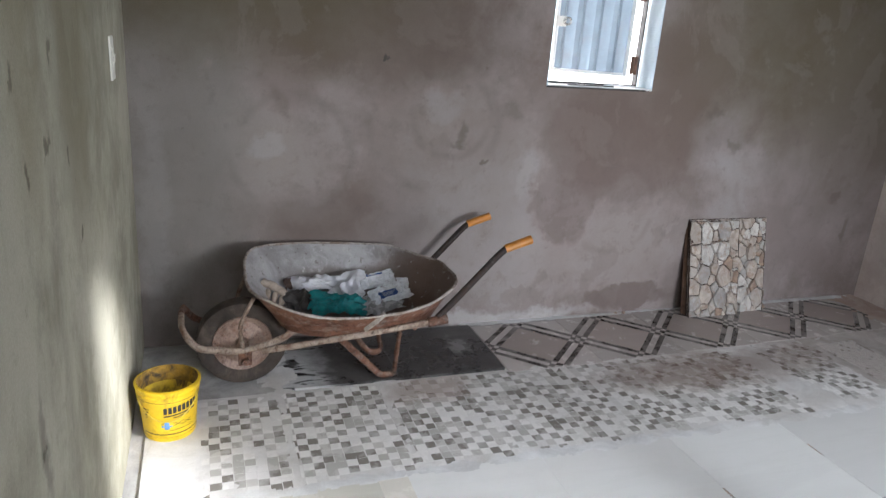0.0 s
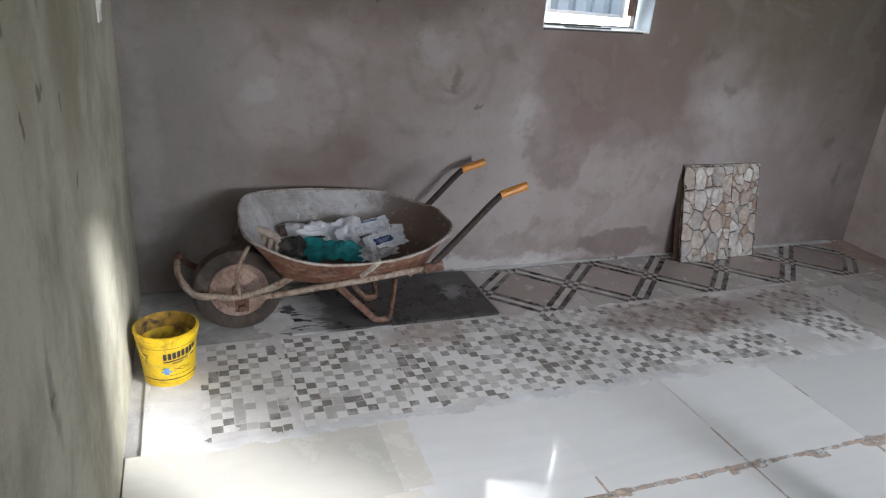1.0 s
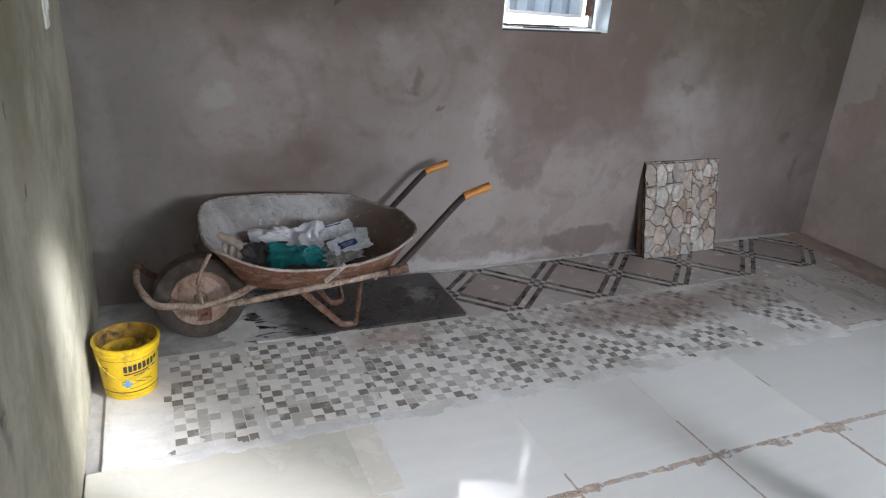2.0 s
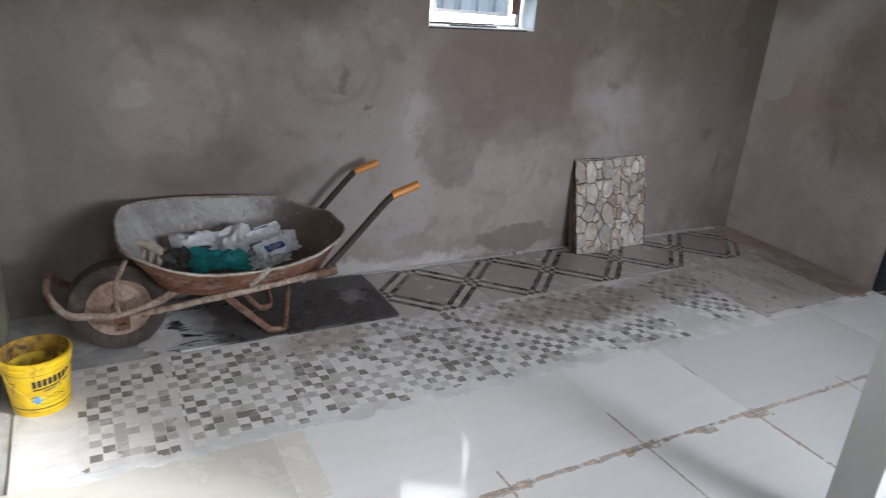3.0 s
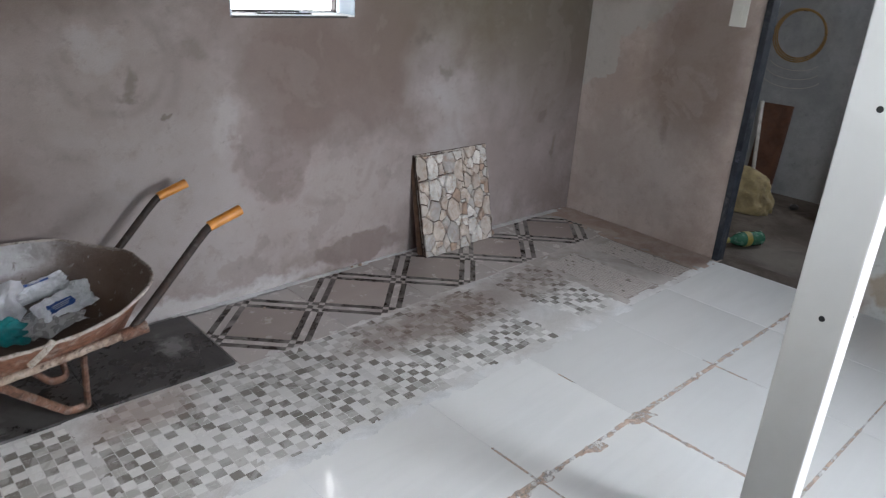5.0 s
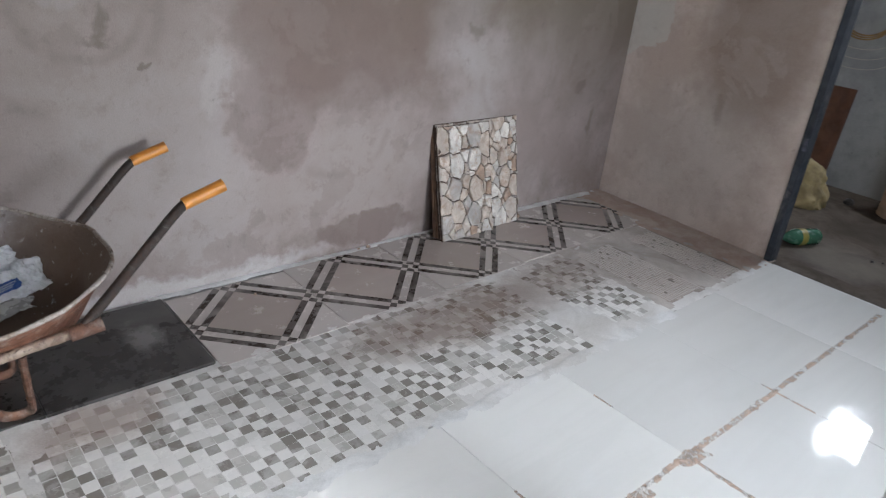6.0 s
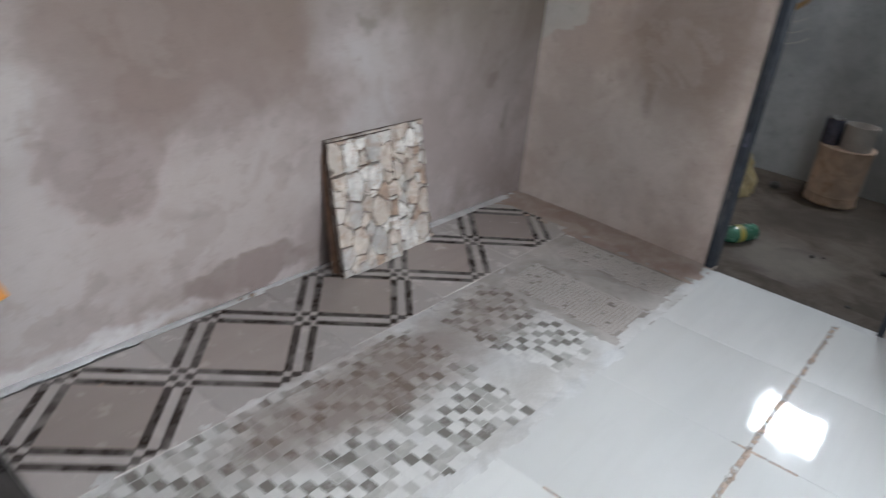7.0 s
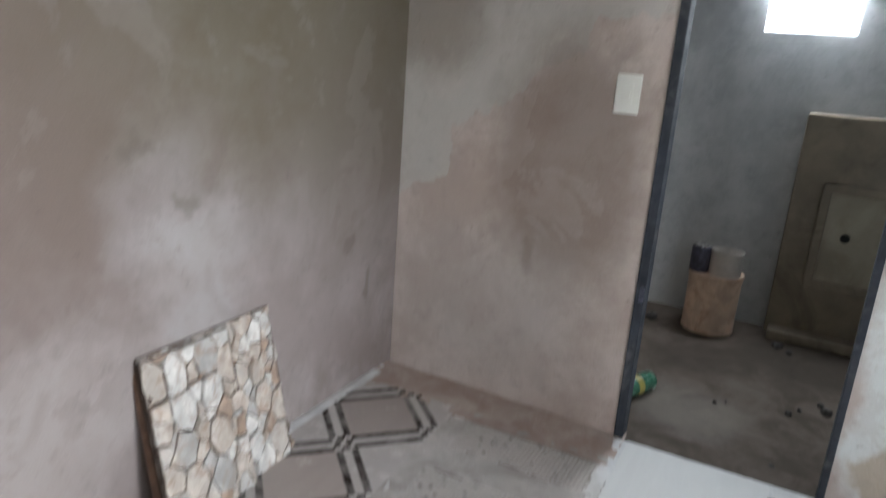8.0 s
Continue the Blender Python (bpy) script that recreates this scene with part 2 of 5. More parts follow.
MUD = (((-1.65, -0.64, 0), (0.44, 0.15, 9), (0.25, 0.185, 0.155), 0.72, 0.5), ((-2.85, -0.56, 0), (0.16, 0.10, 9), (0.28, 0.205, 0.17), 0.6, 0.5), ((-1.0, -0.62, 0), (0.24, 0.14, 9), (0.27, 0.21, 0.18), 0.6, 0.6))
GROUT = mortar("smeared_grout", (0.56, 0.545, 0.535), (0.71, 0.70, 0.69), stains=MUD)
WHITE_GROUT = mortar("white_grout", (0.55, 0.55, 0.55), (0.74, 0.74, 0.74))
RED_MORTAR = mortar("reddish_mortar", (0.362, 0.269, 0.225), (0.475, 0.400, 0.356), dust=(0.42, 0.37, 0.34))
GREY_MORTAR = mortar("grey_mortar", (0.30, 0.295, 0.29), (0.46, 0.455, 0.45))
def dirt_mat(name, dark, light):
    m = Nodes(name, 0.95, spec=0.2)
    thin = m.math("ADD", m.noise(26, 9, 0.7, 0.5), m.math("MULTIPLY", m.noise(240, 4, 0.7), 0.35))
    m.put(m.p.inputs["Alpha"], m.step(thin, 0.54, 0.80, 0.02, 0.9))
    col = m.mix(m.step(m.noise(18, 8, 0.65), 0.35, 0.65), dark, light)
    return m.done(col, None, m.bump(m.noise(120, 5, 0.7), 0.5, 0.003))


SOIL = dirt_mat("clay_dirt", (0.50, 0.36, 0.28), (0.64, 0.52, 0.435))
# paler patch near the doorway, two darker patches further in
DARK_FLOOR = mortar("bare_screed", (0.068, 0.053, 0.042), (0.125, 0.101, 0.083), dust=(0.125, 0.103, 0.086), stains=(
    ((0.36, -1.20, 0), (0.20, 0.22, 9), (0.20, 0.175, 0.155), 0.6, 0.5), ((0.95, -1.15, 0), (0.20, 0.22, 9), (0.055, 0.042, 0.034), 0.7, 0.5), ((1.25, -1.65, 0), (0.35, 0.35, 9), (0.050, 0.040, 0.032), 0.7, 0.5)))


def glazed(name, base, rough, veins=0.08, dust=0.25, dust_colour=(0.52, 0.49, 0.46), dust_scale=4.0, dust_rough=0.6, stains=(), streaks=None):
    """Ceramic: a smooth glaze with faint veins, dusty in patches."""
    m = Nodes(name, rough, spec=0.5)
    rnd = m.t.nodes.new("ShaderNodeObjectInfo").outputs["Random"]
    shade = m.step(rnd, 0, 1, 0.92, 1.06)
    col = m.mix(1.0, base, m.mix(1.0, (0, 0, 0), (1, 1, 1)), "MULTIPLY")
    hsv = m.t.nodes.new("ShaderNodeHueSaturation")
    m.put(hsv.inputs["Value"], shade), m.put(hsv.inputs["Color"], col)
    col = hsv.outputs[0]
    vein = m.noise(2.0, 7, 0.6, 1.5, stretch=(0.6, 5.0, 1))
    col = m.mix(m.step(vein, 0.42, 0.62, 0, veins), col, tuple(c * 0.75 for c in base))
    film = m.step(m.noise(dust_scale, 8, 0.65, 0.6), 0.45, 0.68)
    col = m.mix(m.math("MULTIPLY", film, dust), col, dust_colour)
    fleck = m.step(m.noise(60, 4, 0.6), 0.66, 0.72, 0, 0.4)
    col = m.mix(m.math("MULTIPLY", fleck, dust), col, tuple(c * 0.6 for c in dust_colour))
    for centre, radii, colour, amount, soft in stains:
        col = m.mix(m.math("MULTIPLY", m.blob(centre, radii, soft, 0.25, 9.0), amount), col, colour)
    if streaks:
        centre, radii, colour = streaks
        lines = m.step(m.noise(7, 9, 0.68, 0.6, stretch=(1.0, 3.2, 1)), 0.42, 0.50)
        wipe = m.math("MULTIPLY", m.blob(centre, radii, 0.4, 0.25, 8.0), lines)
        col = m.mix(wipe, col, colour)
        film = m.math("MAXIMUM", film, wipe)
    rg = m.math("ADD", m.math("MULTIPLY", film, dust_rough * dust), m.step(m.noise(14, 6, 0.7), 0.3, 0.8, rough * 0.6, rough * 1.5))
    return m.done(col, rg, m.bump(m.noise(3.5, 2, 0.5), 0.08, 0.004))


CREAM_TILE = glazed("cream_polished_tile", (0.74, 0.735, 0.72), 0.05, 0.12, 0.14, (0.62, 0.60, 0.58), 4.0, 0.5)
CREAM_DUSTY = glazed("dusty_cream_tile", (0.62, 0.60, 0.54), 0.14, 0.1, 0.4, (0.50, 0.48, 0.43), 5.0, 0.5)
CREAM_DULL = glazed("cream_tile_offcut", (0.70, 0.665, 0.60), 0.25, 0.05, 0.2)
DIAMOND_TILE = glazed("beige_patterned_tile", (0.50, 0.458, 0.435), 0.24, 0.08, 0.10, (0.55, 0.52, 0.50), 5.0, 0.2)
INLAY = glazed("rosy_diamond_field", (0.405, 0.345, 0.318), 0.22, 0.12, 0.12, (0.47, 0.43, 0.41), 5.0, 0.2)
STRIPE = glazed("dark_brown_stripe", (0.045, 0.035, 0.03), 0.3, 0.0, 0.5, (0.36, 0.33, 0.31), 9.0)
BLACK_TILE = glazed("charcoal_tile", (0.033, 0.031, 0.030), 0.3, 0.0, 0.5, (0.15, 0.143, 0.138), 4.5, 0.6,
                    [((-2.62, -0.22, 0), (0.05, 0.05, 9), (0.30, 0.295, 0.29), 0.6, 0.7)], ((-3.40, -0.36, 0), (0.17, 0.30, 9), (0.46, 0.455, 0.45)))
MOSAIC = [glazed("mosaic_chip_" + n, c, 0.25, 0.05, 0.5, (0.58, 0.565, 0.55), 8.0, 0.6, MUD) for n, c in
          (("pale", (0.68, 0.665, 0.645)), ("mid", (0.46, 0.445, 0.42)), ("dark", (0.245, 0.228, 0.205)))]
SMALL_CHIP = glazed("tiny_mosaic_chip", (0.47, 0.425, 0.395), 0.5, 0.1, 0.5)
TINY_BED = mortar("dark_mosaic_gap", (0.27, 0.235, 0.212), (0.37, 0.33, 0.305), dust=(0.40, 0.36, 0.335))
BEIGE_MORTAR = mortar("beige_mortar", (0.36, 0.325, 0.30), (0.50, 0.465, 0.44))


def rusty(name, paint, rust, much=0.5, rough=0.6, metal=0.2, cement=0.5):
    m = Nodes(name, rough, metal, 0.4)
    a = m.noise(17, 11, 0.74, 0.6)
    col = m.mix(m.step(a, 0.56 - 0.3 * much, 0.84 - 0.3 * much), paint, rust)
    fine = m.noise(55, 10, 0.78)
    col = m.mix(m.step(fine, 0.40, 0.74, 0, 0.7), col, tuple(c * 0.4 for c in rust))
    splash = m.step(m.noise(23, 10, 0.7, 0.4), 0.50, 0.66)
    col = m.mix(m.math("MULTIPLY", splash, cement), col, (0.42, 0.39, 0.36))
    col = m.mix(m.step(m.noise(60, 8, 0.78, 0.3), 0.55, 0.62, 0, 0.75), col, tuple(c * 0.28 for c in rust))
    col = m.mix(m.step(m.noise(85, 6, 0.72), 0.60, 0.66, 0, 0.55), col, tuple(min(1, c * 1.5) for c in paint))
    return m.done(col, m.step(a, 0.3, 0.7, 0.5, 0.85), m.bump(m.math("ADD", fine, m.math("MULTIPLY", splash, 0.5)), 0.5, 0.003))


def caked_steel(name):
    """Pan of a barrow: dried cement in pale and dark layers, rust towards the handles, the pan floor's shade painted in
    with its rust.
    """
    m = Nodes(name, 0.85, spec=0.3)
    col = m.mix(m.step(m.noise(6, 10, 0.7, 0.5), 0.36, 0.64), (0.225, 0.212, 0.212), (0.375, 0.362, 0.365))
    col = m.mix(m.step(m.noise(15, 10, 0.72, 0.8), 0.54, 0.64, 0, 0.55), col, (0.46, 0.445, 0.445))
    # rust at the handle end; rust and painted-in shade on the pan floor
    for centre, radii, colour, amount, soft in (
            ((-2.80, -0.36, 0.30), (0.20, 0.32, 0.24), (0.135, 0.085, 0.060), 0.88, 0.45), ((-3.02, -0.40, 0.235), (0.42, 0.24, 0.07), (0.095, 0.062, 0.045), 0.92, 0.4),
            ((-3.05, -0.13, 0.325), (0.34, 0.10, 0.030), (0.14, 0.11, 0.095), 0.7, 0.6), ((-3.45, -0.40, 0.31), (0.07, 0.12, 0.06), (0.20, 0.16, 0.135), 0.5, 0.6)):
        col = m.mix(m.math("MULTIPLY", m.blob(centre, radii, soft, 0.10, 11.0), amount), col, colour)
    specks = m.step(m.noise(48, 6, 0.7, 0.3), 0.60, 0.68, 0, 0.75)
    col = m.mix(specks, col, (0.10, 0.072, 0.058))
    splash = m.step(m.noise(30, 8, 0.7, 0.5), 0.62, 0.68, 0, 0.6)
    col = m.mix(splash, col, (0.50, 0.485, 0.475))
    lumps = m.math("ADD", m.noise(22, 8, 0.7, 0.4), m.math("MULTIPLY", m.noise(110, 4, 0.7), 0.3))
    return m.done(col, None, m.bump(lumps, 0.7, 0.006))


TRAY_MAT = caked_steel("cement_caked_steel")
TRAY_RIM = rusty("worn_tray_rim", (0.38, 0.34, 0.31), (0.19, 0.115, 0.08), 0.46, 0.75, 0.05, 0.4)
TRAY_OUT = rusty("rusty_red_steel", (0.24, 0.105, 0.062), (0.11, 0.05, 0.032), 0.5, 0.7, 0.2, 0.4)
RAIL_MAT = rusty("pale_rusty_tube", (0.32, 0.255, 0.205), (0.14, 0.07, 0.043), 0.52, 0.65, 0.1, 0.32)
STRAP_MAT = rusty("pale_worn_strap", (0.50, 0.46, 0.41), (0.28, 0.19, 0.14), 0.2, 0.7, 0.1, 0.4)
LEG_MAT = rusty("rusty_bar", (0.20, 0.10, 0.064), (0.085, 0.045, 0.033), 0.55, 0.7, 0.3, 0.28)
HANDLE_MAT = rusty("dark_handle_tube", (0.035, 0.03, 0.028), (0.10, 0.06, 0.045), 0.3, 0.45, 0.4, 0.12)
RIM_MAT = rusty("dusty_wheel_rim", (0.34, 0.245, 0.20), (0.23, 0.125, 0.085), 0.4, 0.7, 0.1, 0.3)


def simple(name, colour, rough=0.6, metal=0.0, vary=0.25, scale=20.0, bump=0.15, dirt=None, dirt_amount=0.4):
    m = Nodes(name, rough, metal)
    col = m.mix(m.step(m.noise(scale, 6, 0.6, 0.4), 0.3, 0.7), tuple(c * (1 - vary) for c in colour), tuple(min(1, c * (1 + vary)) for c in colour))
    if dirt:
        col = m.mix(m.step(m.noise(scale * 0.5, 9, 0.68, 0.8), 0.5, 0.66, 0, dirt_amount), col, dirt)
    return m.done(col, m.step(m.noise(scale * 2, 5), 0.3, 0.7, rough * 0.8, min(1, rough * 1.2)), m.bump(m.noise(scale * 6, 4), bump, 0.002))


RUBBER = simple("dusty_rubber", (0.042, 0.032, 0.026), 0.85, 0, 0.3, 14, 0.3, (0.125, 0.095, 0.075), 0.55)
GRIP_MAT = simple("orange_plastic", (0.52, 0.205, 0.03), 0.4, 0, 0.15, 25, 0.1, (0.4, 0.2, 0.07), 0.4)
YELLOW = simple("yellow_plastic", (0.60, 0.405, 0.010), 0.38, 0, 0.14, 13, 0.1, (0.13, 0.075, 0.012), 0.75)
YELLOW_IN = simple("stained_bucket_rim", (0.20, 0.115, 0.012), 0.75, 0, 0.5, 34, 0.4, (0.022, 0.013, 0.008), 1.0)
YELLOW_DIRTY = simple("grimy_yellow_plastic", (0.42, 0.28, 0.015), 0.6, 0, 0.3, 18, 0.2, (0.06, 0.03, 0.010), 0.95)
PRINT_BLACK = simple("black_print", (0.02, 0.02, 0.02), 0.5, 0, 0.2, 30, 0.05)
PRINT_BLUE = simple("blue_print", (0.10, 0.22, 0.42), 0.5, 0, 0.2, 30, 0.05)
WIRE = simple("bucket_wire", (0.5, 0.38, 0.05), 0.4, 0.3)
STEEL_WHITE = simple("white_enamelled_steel", (0.78, 0.80, 0.80), 0.35, 0, 0.04, 5, 0.05, (0.5, 0.44, 0.38), 0.18)
LEAF_MAT = simple("pale_blue_leaf_paint", (0.31, 0.355, 0.40), 0.45, 0, 0.08, 9, 0.08, (0.34, 0.32, 0.30), 0.3)
STEEL_BLUE = simple("pale_blue_paint", (0.50, 0.60, 0.68), 0.45, 0, 0.05, 6, 0.08, (0.5, 0.5, 0.48), 0.2)
RUST_METAL = simple("rusted_hinge", (0.14, 0.075, 0.05), 0.75, 0.3, 0.4, 40, 0.3)
CHROME = simple("worn_chrome", (0.6, 0.6, 0.58), 0.25, 0.9, 0.1)
SWITCH_MAT = simple("white_switch_plastic", (0.74, 0.73, 0.68), 0.35, 0, 0.03, 8, 0.03)
POST_MAT = simple("white_painted_post", (0.53, 0.528, 0.515), 0.5, 0, 0.04, 5, 0.1, (0.56, 0.54, 0.5), 0.3)
HOLE = simple("dark_hole", (0.01, 0.01, 0.01), 0.9)
FRAME_DARK = simple("dark_blue_door_frame", (0.022, 0.026, 0.035), 0.8, 0.0, 0.3, 9, 0.3, (0.16, 0.15, 0.15), 0.45)
TEAL = simple("teal_cloth", (0.003, 0.115, 0.120), 0.85, 0, 0.35, 30, 0.5)
BAG_WHITE = simple("white_plastic_bag", (0.44, 0.44, 0.465), 0.35, 0, 0.12, 25, 0.5, (0.42, 0.39, 0.37), 0.35)
def film_mat(name, colour, clear):
    m = Nodes(name, 0.28)
    m.p.inputs["Transmission Weight"].default_value = clear
    m.p.inputs["IOR"].default_value = 1.2
    crease = m.noise(30, 4, 0.5, 1.6)
    return m.done(m.mix(m.step(m.noise(12, 6, 0.6), 0.45, 0.65, 0, 0.35), colour, tuple(c * 0.88 for c in colour)), m.step(crease, 0.3, 0.7, 0.16, 0.42), m.bump(crease, 0.12, 0.002))


FILM = film_mat("creased_clear_film", (0.80, 0.81, 0.84), 0.10)
FILM_GREY = film_mat("dusty_clear_film", (0.42, 0.41, 0.41), 0.25)
SCRAP_BROWN = simple("dark_brown_scrap", (0.06, 0.034, 0.024), 0.7, 0, 0.3, 24, 0.3)
PACK_BLUE = simple("blue_wrapper", (0.02, 0.07, 0.26), 0.35, 0, 0.2)
GLOVE = simple("dusty_canvas", (0.33, 0.27, 0.22), 0.9, 0, 0.25, 30, 0.4)
TOOL_DARK = simple("dark_steel_tool", (0.05, 0.045, 0.042), 0.6, 0.5, 0.3)
STONE_EDGE = simple("tile_biscuit_edge", (0.15, 0.088, 0.058), 0.85, 0, 0.3, 30, 0.3)
JOINT_BROWN = simple("brown_tile_joint", (0.055, 0.034, 0.024), 0.8, 0, 0.35, 30, 0.3)


def stone_mat(name, base):
    m = Nodes(name, 0.5)
    rnd = m.t.nodes.new("ShaderNodeObjectInfo").outputs["Random"]
    a = m.noise(16, 8, 0.65, 0.8)
    col = m.mix(m.step(a, 0.35, 0.68), tuple(c * 0.72 for c in base), tuple(min(1, c * 1.18) for c in base))
    col = m.mix(m.step(m.noise(30, 9, 0.72, 0.4), 0.48, 0.63, 0, 0.70), col, (0.24, 0.155, 0.105))
    col = m.mix(m.step(m.noise(11, 5, 0.6, 0.8), 0.54, 0.68, 0, 0.5), col, (0.40, 0.38, 0.36))
    col = m.mix(m.step(rnd, 0.55, 1.0, 0, 0.35), col, (0.34, 0.32, 0.30))
    return m.done(col, m.step(a, 0.3, 0.7, 0.4, 0.65), m.bump(m.noise(40, 6, 0.65), 0.5, 0.004))


STONES = [stone_mat("stone_" + n, c) for n, c in (("cream", (0.44, 0.375, 0.322)), ("white", (0.53, 0.50, 0.465)), ("tan", (0.33, 0.235, 0.175)), ("grey", (0.34, 0.315, 0.295)))]
CAN_MAT = simple("stained_paint_drum", (0.54, 0.395, 0.295), 0.6, 0, 0.25, 9, 0.2, (0.30, 0.155, 0.075), 0.65)
TIN_MAT = simple("pale_tin", (0.50, 0.47, 0.44), 0.5, 0.1, 0.1)
TIN_DARK = simple("dark_tin", (0.05, 0.05, 0.075), 0.4, 0.1, 0.5, 40)
SACK_MAT = simple("dirty_sack", (0.30, 0.235, 0.12), 0.9, 0, 0.25, 14, 0.5, (0.16, 0.12, 0.07), 0.5)
BOTTLE_MAT = simple("green_bottle_plastic", (0.045, 0.13, 0.085), 0.25, 0, 0.3)
LABEL_MAT = simple("yellow_label", (0.26, 0.22, 0.04), 0.5)
BOARD_MAT = simple("brown_board", (0.13, 0.06, 0.035), 0.7, 0, 0.3, 8, 0.2)
HOSE_MAT = simple("ochre_hose", (0.33, 0.20, 0.07), 0.5)
BASIN_MAT = simple("stained_moulded_basin", (0.19, 0.158, 0.115), 0.55, 0, 0.2, 5, 0.1, (0.09, 0.07, 0.048), 0.6)
BASIN_PANEL = simple("cream_basin_panel", (0.30, 0.27, 0.205), 0.5, 0, 0.12, 6, 0.1, (0.18, 0.145, 0.10), 0.5)
STICK_MAT = simple("pale_stick", (0.55, 0.52, 0.48), 0.7)
def glow_mat(name, colour, power):
    m = Nodes(name, 0.9)
    m.p.inputs["Emission Strength"].default_value = power
    haze = m.mix(m.step(m.noise(0.5, 4, 0.5), 0.3, 0.7), colour, tuple(c * 0.9 for c in colour))
    m.put(m.p.inputs["Emission Color"], haze)
    return m.done((0.6, 0.6, 0.6))


DAYLIGHT = glow_mat("hazy_daylight", (1.0, 0.98, 0.95), 3.8)
EARTH = mortar("outdoor_earth", (0.34, 0.29, 0.24), (0.48, 0.43, 0.37), scale=0.8)


# ---- mesh helpers ----
def finish(name, bm, material, smooth=35.0):
    bmesh.ops.recalc_face_normals(bm, faces=bm.faces)
    if bm.faces.layers.int.get("flat"):
        smooth = None
    me = bpy.data.meshes.new(name)
    bm.to_mesh(me)
    bm.free()
    for mt in (material if isinstance(material, (list, tuple)) else [material]):
        me.materials.append(mt)
    if smooth:
        me.shade_smooth()
        me.set_sharp_from_angle(angle=radians(smooth))
    return me


def part(name, bm, material, parent=None, label="", smooth=35.0):
    ob = new(name, finish(name, bm, material, smooth))
    ob.parent = parent
    if label:
        tagged(ob, label)
    return ob


def shared(name, me, parent, m):
    ob = new(name, me)
    ob.parent, ob.matrix_basis = parent, m
    return ob


def thing(name, label, category, at=(0, 0, 0), group="", kind=""):
    ob = new(name)
    ob.empty_display_size = 0.05
    ob.location = at
    return tagged(ob, label, category, group, kind)


def box(bm, x0, x1, y0, y1, z0, z1, bevel=0.0):
    r = bmesh.ops.create_cube(bm, size=1.0)
    vs = r["verts"]
    bmesh.ops.scale(bm, vec=(x1 - x0, y1 - y0, z1 - z0), verts=vs)
    bmesh.ops.translate(bm, vec=((x0 + x1) / 2, (y0 + y1) / 2, (z0 + z1) / 2), verts=vs)
    if bevel:
        es = list({e for v in vs for e in v.link_edges})
        r = bmesh.ops.bevel(bm, geom=es, offset=bevel, segments=2, affect="EDGES", profile=0.6)
    return bm


def boxed(*spans, bevel=0.0):
    bm = bmesh.new()
    for s in spans:
        box(bm, *s, bevel=bevel)
    bm.faces.layers.int.new("flat")
    return bm


def rounded(points, radius, steps=5):
    """A polyline with its corners rounded."""
    pts = [Vector(p) for p in points]
    out = [pts[0]]
    for a, b, c in zip(pts, pts[1:], pts[2:]):
        r = min(radius, (a - b).length * 0.45, (c - b).length * 0.45)
        p, q = b + (a - b).normalized() * r, b + (c - b).normalized() * r
        for i in range(steps + 1):
            t = i / steps
            out.append((1 - t) ** 2 * p + 2 * t * (1 - t) * b + t * t * q)
    return out + [pts[-1]]


def tube(bm, points, r0, r1=None, n=12, flat=1.0, cap=True):
    """Sweep a ring along a polyline."""
    pts = [Vector(p) for p in points]
    r1 = r0 if r1 is None else r1
    up = Vector((0, 0, 1))
    rings = []
    for i, p in enumerate(pts):
        d = (pts[min(i + 1, len(pts) - 1)] - pts[max(i - 1, 0)]).normalized()
        side = d.cross(up)
        side = side.normalized() if side.length > 0.05 else Vector((1, 0, 0))
        top = side.cross(d).normalized()
        r = r0 + (r1 - r0) * i / max(1, len(pts) - 1)
        rings.append([bm.verts.new(p + side * r * math.cos(k * math.tau / n) + top * r * flat * math.sin(k * math.tau / n)) for k in range(n)])
    for a, b in zip(rings, rings[1:]):
        for k in range(n):
            bm.faces.new((a[k], a[(k + 1) % n], b[(k + 1) % n], b[k]))
    if cap:
        bm.faces.new(rings[0][::-1]), bm.faces.new(rings[-1])
    return bm


def worn(bm, amp=0.0018, freq=38.0, seed=0.0):
    """Uneven dents and caked lumps on a finished mesh."""
    bm.normal_update()
    off = Vector((seed, seed * 0.7, 0))
    for v in bm.verts:
        q = v.co * freq + off
        v.co += v.normal * amp * (noise.noise(q) + 0.6 * noise.noise(q * 2.4))
    return bm


def dense(points, step=0.012):
    """The same polyline with a point at least every step."""
    out = [Vector(points[0])]
    for p in points[1:]:
        a, b = out[-1], Vector(p)
        n = max(1, int((b - a).length / step))
        out += [a.lerp(b, (k + 1) / n) for k in range(n)]
    return out


def lathe(bm, profile, n=48, axis="Z", at=(0, 0, 0)):
    """Turn a profile of (radius, height) round an axis."""
    rings = []
    for r, h in profile:
        ring = []
        for k in range(n):
            a = k * math.tau / n
            c, s = r * math.cos(a), r * math.sin(a)
            v = (c, s, h) if axis == "Z" else ((c, h, s) if axis == "Y" else (h, c, s))
            ring.append(bm.verts.new(Vector(v) + Vector(at)))
        rings.append(ring)
    for a, b in zip(rings, rings[1:]):
        for k in range(n):
            bm.faces.new((a[k], a[(k + 1) % n], b[(k + 1) % n], b[k]))
    return bm


